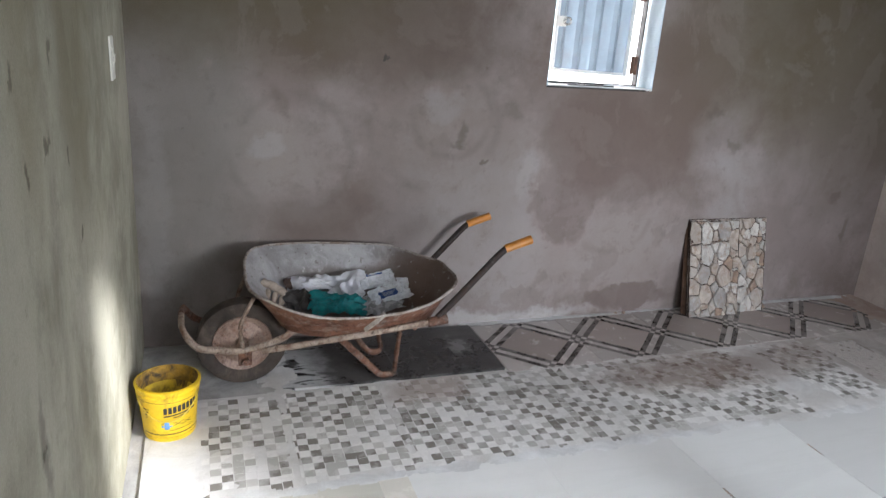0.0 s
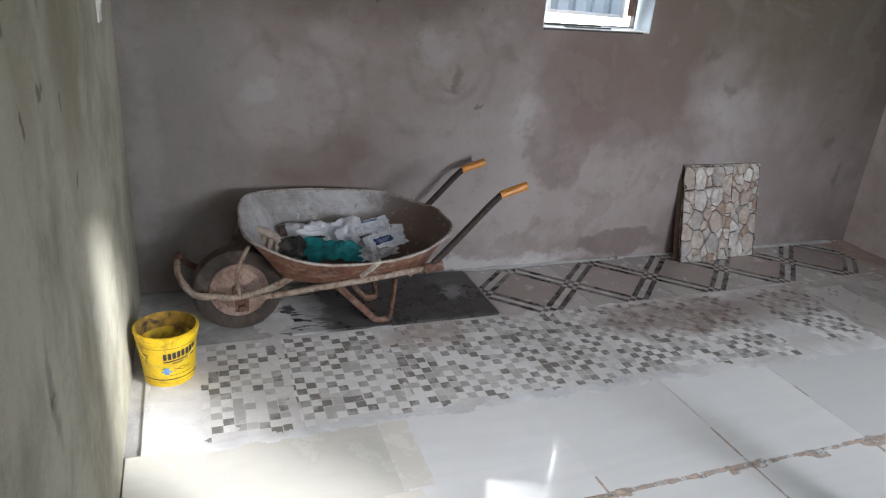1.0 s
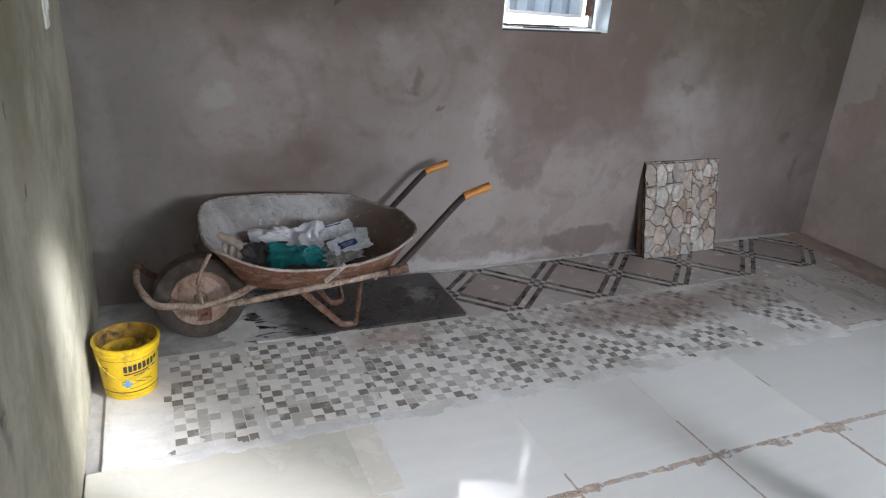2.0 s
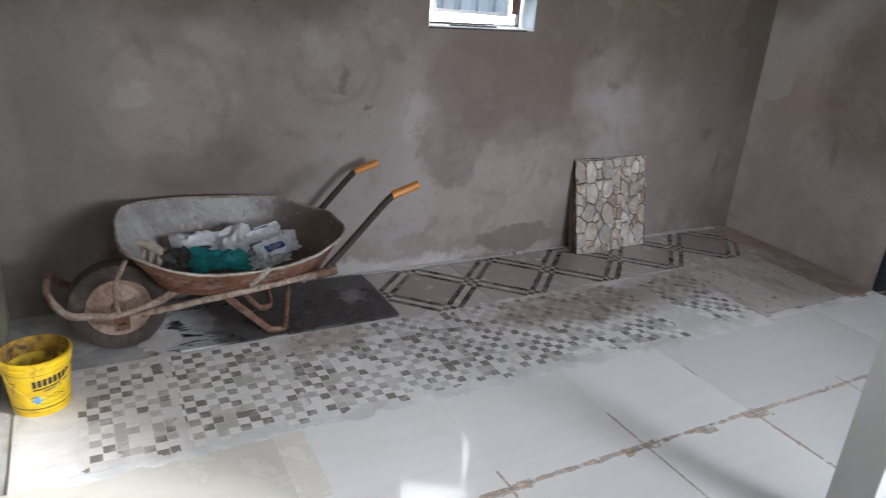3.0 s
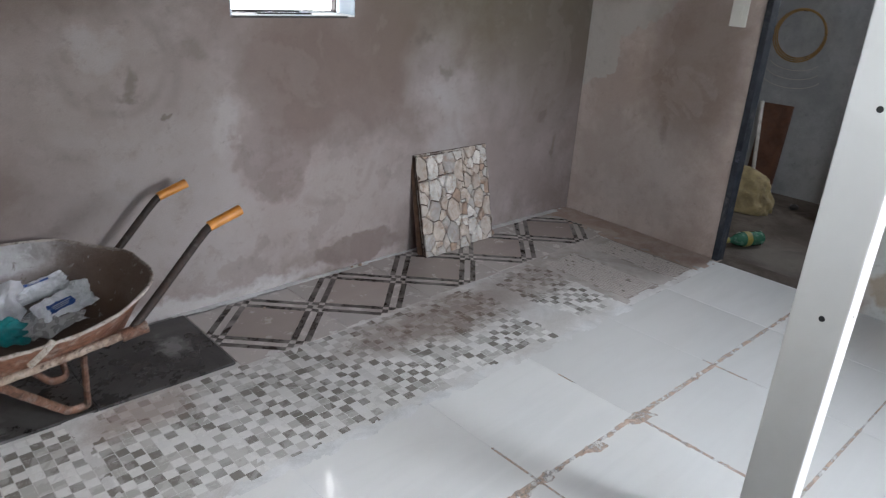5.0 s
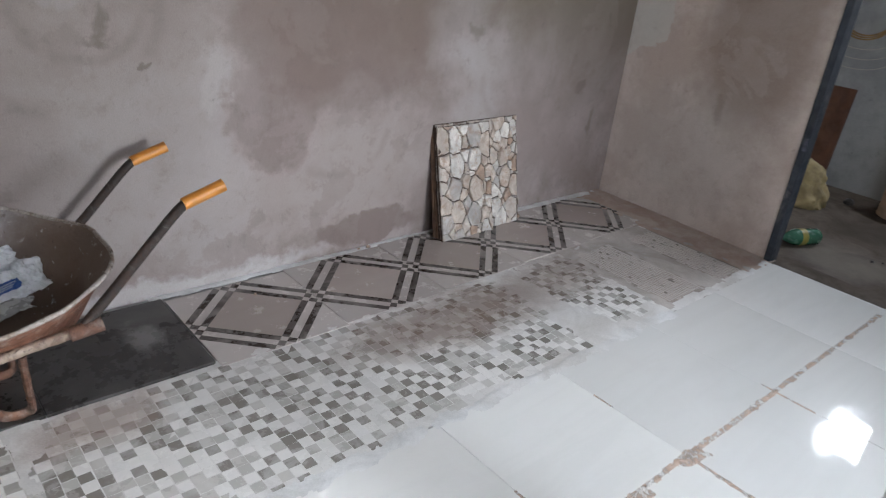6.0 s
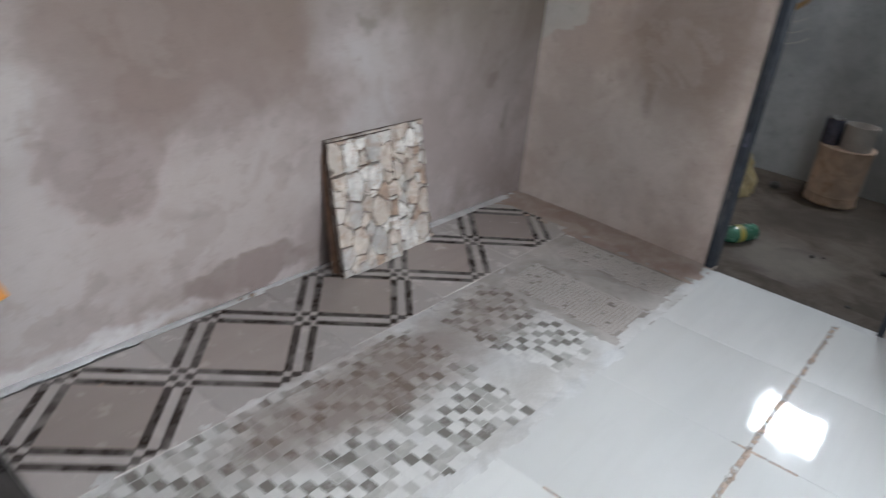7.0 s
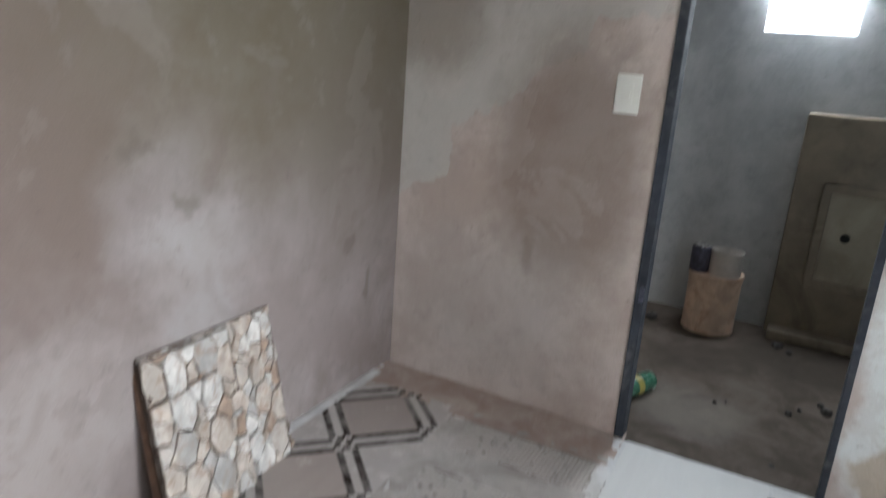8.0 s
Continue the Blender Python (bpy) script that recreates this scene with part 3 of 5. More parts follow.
def crust(x0, x1, y0, y1, base, amp, step, level, seed, edge=0.04, scale=9.0, thin=0.0008):
    """A smear of mortar: a low height field with a ragged outline, kept where the noise exceeds the level."""
    bm = bmesh.new()
    nx, ny = max(2, int((x1 - x0) / step)), max(2, int((y1 - y0) / step))
    verts = {}
    off = Vector((seed * 3.7, seed * 1.3, seed))

    def h(i, j):
        x, y = x0 + (x1 - x0) * i / nx, y0 + (y1 - y0) * j / ny
        d = min(x - x0, x1 - x, y - y0, y1 - y) / edge
        f = noise.fractal(Vector((x, y, 0)) * scale + off, 0.9, 2.1, 4) * 0.6 + min(1.0, d) - level
        return x, y, f

    grid = {(i, j): h(i, j) for i in range(nx + 1) for j in range(ny + 1)}
    for i in range(nx):
        for j in range(ny):
            c = [(i, j), (i + 1, j), (i + 1, j + 1), (i, j + 1)]
            if max(grid[k][2] for k in c) <= 0:
                continue
            f = []
            for k in c:
                if k not in verts:
                    x, y, v = grid[k]
                    t = max(0.0, min(1.0, v))
                    verts[k] = bm.verts.new((x, y, base + (thin + amp * (0.35 + 0.65 * noise.noise(Vector((x, y, 3)) * 22 + off)) * t if v > 0 else -0.0010)))
                f.append(verts[k])
            bm.faces.new(f)
    return bm


def stuff(name, bm, material, label, category, smooth=60.0):
    return tagged(part(name, bm, material, None, "", smooth), label, category, kind="stuff")


def structure(name, bm, material, label, category, smooth=None):
    return tagged(part(name, bm, material, None, "", smooth), label, category, kind="structure")


# ---- large structure ----
H, FRONT, LEFT = 2.7, -3.15, -3.905
WX0, WX1, WZ0, WZ1 = -2.20, -1.645, 1.125, 1.73      # window opening
DY0, DY1, DZ = -1.695, -1.030, 2.10                  # doorway in the side wall

structure("ground", boxed((-60, 60, -60, 60, -0.32, -0.22)), EARTH, "bare reddish earth outside the house", "ground")
structure("floor", boxed((-4.05, -0.06, -3.3, 0.15, -0.2, -0.008), (-0.06, 0.06, -0.98, 0.15, -0.2, -0.008)), GREY_MORTAR, "grey mortar bed under the laid tiles", "floor")

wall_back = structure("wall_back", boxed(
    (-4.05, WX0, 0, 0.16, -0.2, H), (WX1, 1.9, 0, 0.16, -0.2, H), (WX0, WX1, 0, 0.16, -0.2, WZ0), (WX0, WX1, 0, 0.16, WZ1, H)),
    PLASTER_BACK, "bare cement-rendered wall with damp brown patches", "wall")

# the side wall stands three degrees out of square
side = pose(0, 0, 0, 0, 0, -3.1)
wall_right = structure("wall_right", boxed(
    (0, 0.05, DY1, 0.0, -0.2, H), (0, 0.05, FRONT - 0.1, DY0, -0.2, H), (0, 0.05, DY0, DY1, DZ, H), (0, 0.05, DY0, DY1, -0.2, -0.012)),
    PLASTER_RIGHT, "brownish cement-rendered wall with a doorway", "wall")
wall_right.matrix_world = side

structure("wall_left", boxed((LEFT - 0.14, LEFT, FRONT, 0, -0.2, H)), PLASTER_LEFT, "olive-grey rendered wall with dark vertical streaks", "wall")
# unseen front wall and ceiling, coloured dark to cut bounced light
structure("wall_front", boxed(
    (-4.05, -3.58, FRONT - 0.14, FRONT, -0.2, H), (-3.58, -3.02, FRONT - 0.14, FRONT, -0.2, 1.40), (-3.58, -3.02, FRONT - 0.14, FRONT, 2.1, H), (-3.02, -2.62, FRONT - 0.14, FRONT, -0.2, H), (-0.72, 0.3, FRONT - 0.14, FRONT, -0.2, H), (-2.62, -0.72, FRONT - 0.14, FRONT, 1.98, H)),
    PLASTER_PLAIN, "unseen rendered wall with a wide doorway and an added high opening for light", "wall")
structure("ceiling", boxed((-4.05, 0.3, FRONT, 0.16, H, H + 0.1), (0.3, 1.9, -2.3, 0.16, H, H + 0.1)), CEILING_MAT, "bare concrete ceiling slab", "ceiling")

# two unseen blockers added outside to narrow the sunbeam
structure("pillar_sun_block", boxed((-2.02, -1.60, -3.98, -3.83, -0.25, 2.9)), PLASTER_PLAIN, "unseen pillar added outside the doorway to trim the sunbeam", "pillar")
structure("wall_sun_block", boxed((0.80, 7.5, -6.2, -6.0, -0.25, 4.6)), PLASTER_PLAIN, "unseen tall wall added to keep the sun off the doorway's right part", "wall")

structure("backdrop", boxed((-9, 7, 4.0, 4.05, -0.3, 8.0)), DAYLIGHT, "hazy overbright daylight beyond the back window", "backdrop")

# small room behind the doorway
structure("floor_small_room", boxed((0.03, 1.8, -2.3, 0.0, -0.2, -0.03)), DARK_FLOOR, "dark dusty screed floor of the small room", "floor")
BWY0, BWY1, BWZ0, BWZ1 = -1.56, -1.14, 1.53, 1.82
structure("wall_small_room_end", boxed(
    (1.66, 1.8, -2.3, BWY0, -0.2, H), (1.66, 1.8, BWY1, 0, -0.2, H), (1.66, 1.8, BWY0, BWY1, -0.2, BWZ0), (1.66, 1.8, BWY0, BWY1, BWZ1, H)),
    PLASTER_BATH, "blue-grey rendered wall of the small room", "wall")
structure("wall_small_room_side", boxed((-0.02, 1.66, -2.3, -2.18, -0.2, H)), PLASTER_BATH, "blue-grey rendered side wall of the small room", "wall")

# door frame of dark steel
door = tagged(new("door_1"), "open doorway with a chipped dark blue steel frame", "door frame", kind="structure")
door.matrix_world = side
for nm, span in (("jamb", (-0.012, 0.053, DY1 - 0.012, DY1 + 0.020, -0.012, DZ)), ("jamb", (-0.006, 0.053, DY0 - 0.004, DY0 + 0.018, -0.012, DZ)),
                 ("head", (-0.008, 0.053, DY0 + 0.018, DY1 - 0.012, DZ - 0.03, DZ + 0.004))):
    part(nm, boxed(span, bevel=0.003), FRAME_DARK, door)
part("strike_plate", boxed((-0.015, -0.012, DY1 - 0.010, DY1 + 0.006, 0.53, 0.585), bevel=0.001), TIN_DARK, door, "dull grey strike plate")
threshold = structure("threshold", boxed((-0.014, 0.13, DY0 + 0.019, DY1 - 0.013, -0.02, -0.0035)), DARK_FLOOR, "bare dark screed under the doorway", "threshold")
threshold.matrix_world = side


def build_window():
    w = tagged(new("window_1"), "small white steel window with a ribbed leaf swung outwards", "window", kind="structure")
    out = 0.13
    t = 0.022
    # reveal lining
    part("reveal", boxed((WX1 - 0.006, WX1 - 0.001, 0.0, 0.155, WZ0, WZ1)), STEEL_BLUE, w, "pale blue painted reveal")
    part("reveal", boxed((WX0 + 0.001, WX0 + 0.006, 0.0, 0.155, WZ0, WZ1)), STEEL_BLUE, w)
    part("window_sill", boxed((WX0 + 0.006, WX1 - 0.006, -0.004, 0.155, WZ0 + 0.001, WZ0 + 0.008)), STEEL_WHITE, w)
    for x0, x1, z0, z1 in ((WX0 + 0.006, WX0 + 0.014, WZ0 + 0.01, WZ1), (WX1 - 0.032, WX1 - 0.026, WZ0 + 0.01, WZ1),
                           (WX0 + 0.014, WX1 - 0.034, WZ0 + 0.01, WZ0 + 0.018), (WX0 + 0.014, WX1 - 0.034, WZ1 - t, WZ1)):
        part("window_frame", boxed((x0, x1, out - 0.035, out, z0, z1), bevel=0.001), TOOL_DARK, w, "dark worn edge of the frame")
    part("track", boxed((WX0 + 0.12, WX1 - 0.20, 0.012, 0.032, WZ0 + 0.008, WZ0 + 0.014), bevel=0.002), TOOL_DARK, w, "dark slot along the sill")
    part("track", boxed((WX1 - 0.25, WX1 - 0.09, 0.016, 0.026, WZ0 + 0.0145, WZ0 + 0.019), bevel=0.002), STEEL_WHITE, w, "white catch bar")
    part("sill_edge", boxed((WX0 + 0.002, WX1 - 0.04, -0.0065, -0.0042, WZ0 - 0.004, WZ0 + 0.004)), TOOL_DARK, w, "dark chipped edge below the sill")
    for zz in (1.19, 1.52):
        part("hinge_plate", boxed((WX1 - 0.068, WX1 - 0.034, out - 0.030, out - 0.022, zz, zz + 0.085), bevel=0.002), RUST_METAL, w, "rusty hinge plate")
    # leaf hinged at its far right edge
    hx, hy, lw = WX1 - 0.070, out - 0.005, 0.365
    z0, z1 = WZ0 + 0.052, 1.62
    leaf = new("leaf")
    leaf.parent = w
    leaf.matrix_basis = pose(hx, hy, 0, 0, 0, -28)
    for x0, x1, a, b in ((-lw, -lw + 0.018, z0, z1), (-0.018, 0, z0, z1), (-lw + 0.018, -0.018, z0, z0 + 0.016), (-lw + 0.018, -0.018, z1 - 0.03, z1)):
        part("leaf_rail", boxed((x0, x1, -0.012, 0.012, a, b), bevel=0.003), STEEL_WHITE, leaf)
    bm = bmesh.new()
    n, span = 4, lw - 0.036
    prof = []
    for k in range(n):
        a = -lw + 0.018 + span * k / n
        b = span / n
        prof += [(a, 0.006), (a + b * 0.30, 0.006), (a + b * 0.42, -0.016), (a + b * 0.86, 0.000)]
    prof.append((-0.018, 0.006))
    lo = [bm.verts.new((x, y, z0 + 0.016)) for x, y in prof]
    hi = [bm.verts.new((x, y, z1 - 0.03)) for x, y in prof]
    for i in range(len(prof) - 1):
        bm.faces.new((lo[i], lo[i + 1], hi[i + 1], hi[i]))
    bmesh.ops.solidify(bm, geom=bm.faces[:], thickness=0.0015)
    part("ribbed_panel", bm, LEAF_MAT, leaf, "folded pale blue-white sheet panel", 20)
    latch = part("latch", boxed((-lw + 0.002, -lw + 0.052, -0.028, -0.012, 1.385, 1.432), bevel=0.003), SWITCH_MAT, leaf, "worn latch")
    part("latch_ring", lathe(bmesh.new(), [(0.016, -0.003), (0.021, 0), (0.016, 0.003), (0.011, 0), (0.016, -0.003)], 20, "Y", (-lw + 0.058, -0.030, 1.410)), CHROME, leaf)
    for zz in (1.195, 1.525):
        bm = bmesh.new()
        lathe(bm, [(0, zz), (0.008, zz), (0.008, zz + 0.075), (0, zz + 0.075)], 12, "Z", (hx + 0.004, hy - 0.03, 0))
        part("hinge", bm, RUST_METAL, w, "rusty hinge")
    return w


build_window()

# small high window of the small room
bw = tagged(new("window_2"), "small bare window opening high in the small room", "window", kind="structure")
for y0, y1, z0, z1 in ((BWY0, BWY0 + 0.02, BWZ0, BWZ1), (BWY1 - 0.02, BWY1, BWZ0, BWZ1), (BWY0 + 0.02, BWY1 - 0.02, BWZ0, BWZ0 + 0.02), (BWY0 + 0.02, BWY1 - 0.02, BWZ1 - 0.02, BWZ1)):
    part("window_frame", boxed((1.72, 1.75, y0 + 0.001, y1 - 0.001, z0 + 0.001, z1 - 0.001)), STEEL_WHITE, bw)


def switch_plate(m, label):
    s = tagged(new("switch_plate"), label, "switch")
    s.matrix_world = m
    part("plate", boxed((-0.006, 0.0, -0.042, 0.042, -0.064, 0.064), bevel=0.003), SWITCH_MAT, s)
    part("insert", boxed((-0.009, -0.006, -0.018, 0.018, -0.032, 0.032), bevel=0.0015), SWITCH_MAT, s)
    part("rocker", boxed((-0.013, -0.009, -0.010, 0.010, -0.012, 0.012), bevel=0.0015), SWITCH_MAT, s, "small grey rocker")
    return s


switch_plate(side @ pose(0.0, -0.884, 1.221), "white plastic switch plate on the brown wall beside the doorway")
switch_plate(pose(LEFT, -0.45, 1.18, 0, 0, 180), "white plastic switch plate on the olive-grey wall")


def build_post():
    p = thing("post", "white painted square post with drilled holes", "post", (-1.889, -2.079, -0.008))
    part("shaft", boxed((-0.048, 0.022, -0.046, 0.064, 0, H + 0.008), bevel=0.004), POST_MAT, p)
    bm = bmesh.new()
    lathe(bm, [(0.0, -0.0485), (0.0065, -0.0485), (0.0065, -0.047), (0.0, -0.047)], 20, "X", (0, 0, 0.694))
    part("hole", bm, HOLE, p, "drilled hole")
    part("hole", lathe(bmesh.new(), [(0.0, -0.0485), (0.0065, -0.0485), (0.0065, -0.047), (0.0, -0.047)], 20, "X", (0, 0.005, 1.133)), HOLE, p)
    part("hole", lathe(bmesh.new(), [(0.0, -0.0465), (0.0035, -0.0465), (0.0035, -0.045), (0.0, -0.045)], 16, "Y", (-0.008, 0, 0.705)), HOLE, p)


build_post()


# ---- wheelbarrow ----
def build_wheelbarrow():
    wb = thing("wheelbarrow", "old rusty wheelbarrow caked with dried cement, against the wall", "wheelbarrow", (-3.13, -0.36, -0.006))
    o = Vector((3.13, 0.36, 0.006))

    def w(x, y, z):
        return Vector((x, y, z)) + o

    # tray: a rounded, tapering pan whose rim dips towards the room
    cx, cy, a, b, n = -3.128, -0.365, 0.388, 0.297, 64

    def ring(scale_x, scale_y, shift, lift, power):
        pts = []
        for k in range(n):
            t = k * math.tau / n
            c, s = math.cos(t), math.sin(t)
            x = math.copysign(abs(c) ** (2 / power), c)
            y = math.copysign(abs(s) ** (2 / power), s)
            y *= 1 - (0.42 if y > 0 else 0.16) * max(0.0, x - 0.60) / 0.40
            near = max(0.0, -y)
            z = 0.404 + 0.038 * y + 0.070 * near * x * x - 0.026 * x * max(0.0, y) + 0.012 * abs(x) * (1 - y * y)
            z += 0.004 * math.sin(5 * t + 1.0)
            pts.append((cx + shift + a * scale_x * x, cy + b * scale_y * y, z * (1 - lift) + 0.235 * lift))
        return pts

    def skin(rings, bm):
        vs = [[bm.verts.new(w(*p)) for p in r] for r in rings]
        for p, q in zip(vs, vs[1:]):
            for k in range(n):
                bm.faces.new((p[k], p[(k + 1) % n], q[(k + 1) % n], q[k]))
        bm.faces.new(vs[-1])
        return vs

    tray = new("tray")
    tray.parent = wb
    inner = [ring(1.0, 1.0, 0, 0.0, 3.6), ring(0.97, 0.96, 0, 0.06, 3.5), ring(0.86, 0.79, 0.01, 0.45, 3.3), ring(0.75, 0.63, 0.02, 0.88, 3.0), ring(0.66, 0.53, 0.02, 1.0, 2.8)]
    bm = bmesh.new()
    skin(inner, bm)
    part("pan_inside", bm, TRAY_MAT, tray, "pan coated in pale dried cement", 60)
    outer = [[(x + 0.004 * (1 if x > cx else -1), y + 0.004 * (1 if y > cy else -1), z - 0.004) for x, y, z in r] for r in inner]
    bm = bmesh.new()
    skin(outer, bm)
    part("pan_outside", bm, TRAY_OUT, tray, "rusty red underside", 60)
    bm = bmesh.new()
    rim = [w(*p) for p in ring(1.008, 1.01, 0, 0.0, 3.6)]
    tube(bm, dense(rim + rim[:2]), 0.0054, n=8, cap=False)
    worn(bm, 0.002, 26.0)
    part("rolled_rim", bm, TRAY_RIM, tray)

    part("strap", tube(bmesh.new(), [w(-3.070, -0.668, 0.376), w(-3.092, -0.652, 0.345), w(-3.122, -0.598, 0.288)], 0.0045, n=8, flat=2.2), STRAP_MAT, tray, "pale welded strap")

    # wheel
    wheel = new("wheel")
    wheel.parent = wb
    wc = w(-3.535, -0.355, 0.168)
    bm = bmesh.new()
    prof = [(0.106, -0.030), (0.122, -0.039), (0.144, -0.042), (0.160, -0.035), (0.166, -0.018), (0.168, 0.0), (0.166, 0.018), (0.160, 0.035), (0.144, 0.042), (0.122, 0.039), (0.106, 0.030)]
    lathe(bm, prof, 56, "Y", wc)
    part("tyre", bm, RUBBER, wheel, "worn dusty black tyre")
    bm = bmesh.new()
    lathe(bm, [(0.0, -0.050), (0.022, -0.050), (0.026, -0.030), (0.045, -0.024), (0.082, -0.020), (0.096, -0.028), (0.106, -0.036), (0.110, -0.028),
               (0.110, 0.028), (0.106, 0.036), (0.096, 0.028), (0.082, 0.020), (0.045, 0.024), (0.026, 0.030), (0.022, 0.050), (0.0, 0.050)], 48, "Y", wc)
    part("rim", bm, RIM_MAT, wheel, "pale rusty wheel rim")
    part("axle", lathe(bmesh.new(), [(0, -0.14), (0.009, -0.14), (0.009, 0.14), (0, 0.14)], 12, "Y", wc), LEG_MAT, wheel)

    # frame, one side at a time
    for near, y, yr, yh, dz in ((True, -0.480, -0.535, -0.580, 0.0), (False, -0.230, -0.165, -0.088, -0.046)):
        sgn = -1 if near else 1
        dx = 0.0 if near else 0.038
        bm = tube(bmesh.new(), dense(rounded([w(-3.745, -0.355, 0.285), w(-3.742, y - 0.02 * sgn, 0.275), w(-3.70, y, 0.205), w(-3.54, y, 0.178), w(-3.43, y, 0.205), w(-3.33, y, 0.262)], 0.05)), 0.0105, n=12, flat=1.25)
        worn(bm, 0.0028, 30.0, y)
        part("fork", bm, RAIL_MAT if near else LEG_MAT, wb, "bent bar round the wheel")
        part("strut", worn(tube(bmesh.new(), dense(rounded([w(-3.535, y, 0.175), w(-3.552, y, 0.28), w(-3.502, y + 0.02 * sgn, 0.392)], 0.05)), 0.0095, n=10, flat=0.8)), RAIL_MAT, wb)
        part("rail", worn(tube(bmesh.new(), dense(rounded([w(-3.470, y + 0.012 * sgn, 0.182), w(-3.15, yr + 0.045 * sgn, 0.258 + dz * 0.4), w(-2.818, yh + 0.022 * sgn, 0.308 + dz)], 0.1)), 0.0122, n=14), 0.0022, 34.0), RAIL_MAT, wb, "pale rusty tube rail")
        part("clamp", tube(bmesh.new(), [w(-2.885, yh + 0.018 * sgn, 0.298 + dz), w(-2.812, yh + 0.022 * sgn, 0.309 + dz)], 0.0185, n=14), LEG_MAT, wb)
        part("handle", tube(bmesh.new(), rounded([w(-2.850, yh + 0.016 * sgn, 0.312 + dz), w(-2.775 + dx, yh, 0.376 + dz), w(-2.622 + dx, yh, 0.541 + dz), w(-2.59 + dx, yh, 0.570 + dz), w(-2.50 + dx, yh, 0.598 + dz)], 0.07), 0.0128, n=14), HANDLE_MAT, wb, "dark steel handle tube")
        grip = bmesh.new()
        p0 = w(-2.594 + dx, yh, 0.568 + dz)
        d = (w(-2.488 + dx, yh, 0.603 + dz) - p0).normalized()
        tube(grip, [p0, p0 + d * 0.006, p0 + d * 0.05, p0 + d * 0.104, p0 + d * 0.110], 0.0155, 0.0168, n=16)
        part("grip", grip, GRIP_MAT, wb, "orange plastic grip")
        yf = y - 0.025 * sgn
        part("leg", worn(tube(bmesh.new(), dense(rounded([w(-3.200, yr + 0.03 * sgn, 0.240), w(-3.020, yf, 0.020), w(-2.965, yf, 0.018), w(-2.985, yr + 0.045 * sgn, 0.270 + dz)], 0.03)), 0.0095, n=10, flat=1.4)), LEG_MAT, wb, "rusty bent leg")
        part("bolt", lathe(bmesh.new(), [(0, -0.012), (0.013, -0.012), (0.013, 0.012), (0, 0.012)], 6, "Y", w(-3.53, y + 0.018 * sgn, 0.150)), LEG_MAT, wb)
        part("axle_bracket", boxed(tuple(v for p in zip(w(-3.556, y - 0.009, 0.128), w(-3.508, y + 0.009, 0.185)) for v in p), bevel=0.003), LEG_MAT, wb)
    for x in (-3.19, -2.90):
        part("crossbar", tube(bmesh.new(), [w(x, -0.495, 0.228), w(x, -0.20, 0.222)], 0.009, n=10), LEG_MAT, wb)
    return wb


build_wheelbarrow()


# ---- things in the wheelbarrow ----
def crumpled(bm, sx, sy, sz, seed, sub=5, rough=0.5, freq=5.0):
    """A closed, folded lump of cloth or film."""
    bmesh.ops.create_icosphere(bm, subdivisions=sub, radius=1.0)
    for v in bm.verts:
        p = v.co.copy()
        f = noise.fractal(p * freq * 0.35 + Vector((seed, 0, 0)), 0.8, 2.2, 5)
        g = abs(noise.noise(p * freq + Vector((0, seed, 0))))
        r = 1 + rough * (0.55 * f - 0.45 * g)
        v.co = Vector((p.x * r * sx, p.y * r * sy, max(-0.3, p.z * r) * sz))
    return bm


def lump(name, label, category, at, size, material, seed, rz=0, rx=0, **kw):
    ob = tagged(part(name, crumpled(bmesh.new(), *size, seed, **kw), material, None, "", 50), label, category)
    ob.matrix_world = pose(*at, rx, 0, rz)
    return ob


def folded_sheet(name, label, category, at, rz, rx, outline, material, seed, crease=0.052, freq=6.0, dome=0.0, fine=0.0):
    """A crumpled sheet: ridged folds over a tapering outline (length, width at each end), with real thickness."""
    length, w0, w1 = outline
    bm = bmesh.new()
    bmesh.ops.create_grid(bm, x_segments=44, y_segments=26, size=0.5)
    for v in bm.verts:
        u, t = v.co.x + 0.5, v.co.y
        wd = w0 + (w1 - w0) * u + 0.025 * noise.noise(Vector((u * 5, t * 3, seed)))
        x, y = (u - 0.5) * length + 0.03 * noise.noise(Vector((t * 6, seed, u * 2))), t * wd
        q = Vector((x * freq + seed, y * freq, seed * 0.7))
        bend = q + 0.5 * Vector((noise.noise(q * 1.3), noise.noise(q * 1.3 + Vector((7, 0, 0))), 0))
        ridge = 1 - 2.2 * abs(noise.noise(bend * 1.6))
        z = crease * (0.55 * noise.noise(q * 0.7) + 0.40 * ridge + 0.22 * (1 - 2.2 * abs(noise.noise(bend * 4.1))) + fine * noise.noise(q * 9))
        z += dome * (1 - (2 * u - 1) ** 2) * (1 - (2 * t) ** 2)
        v.co = Vector((x, y, z))
    bmesh.ops.solidify(bm, geom=bm.faces[:], thickness=0.0014)
    ob = tagged(part(name, bm, material, None, "", 40), label, category)
    ob.matrix_world = pose(*at, rx, 0, rz)
    return ob


folded_sheet("plastic_bag", "crumpled dusty white plastic bag in the wheelbarrow", "plastic bag", (-3.205, -0.235, 0.300), -13, 38, (0.30, 0.10, 0.17), BAG_WHITE, 3.3, 0.058, 7.0, 0.015)
folded_sheet("plastic_sheet", "torn grey plastic sheet under the white bag", "plastic sheet", (-3.02, -0.315, 0.262), 12, 10, (0.20, 0.12, 0.15), FILM_GREY, 8.1, 0.030, 9.0, 0.01)
folded_sheet("rubber_bag", "open black plastic bag beside the teal cloth", "plastic bag", (-3.300, -0.325, 0.296), -6, 22, (0.16, 0.11, 0.12), TOOL_DARK, 6.2, 0.042, 8.0, 0.012)
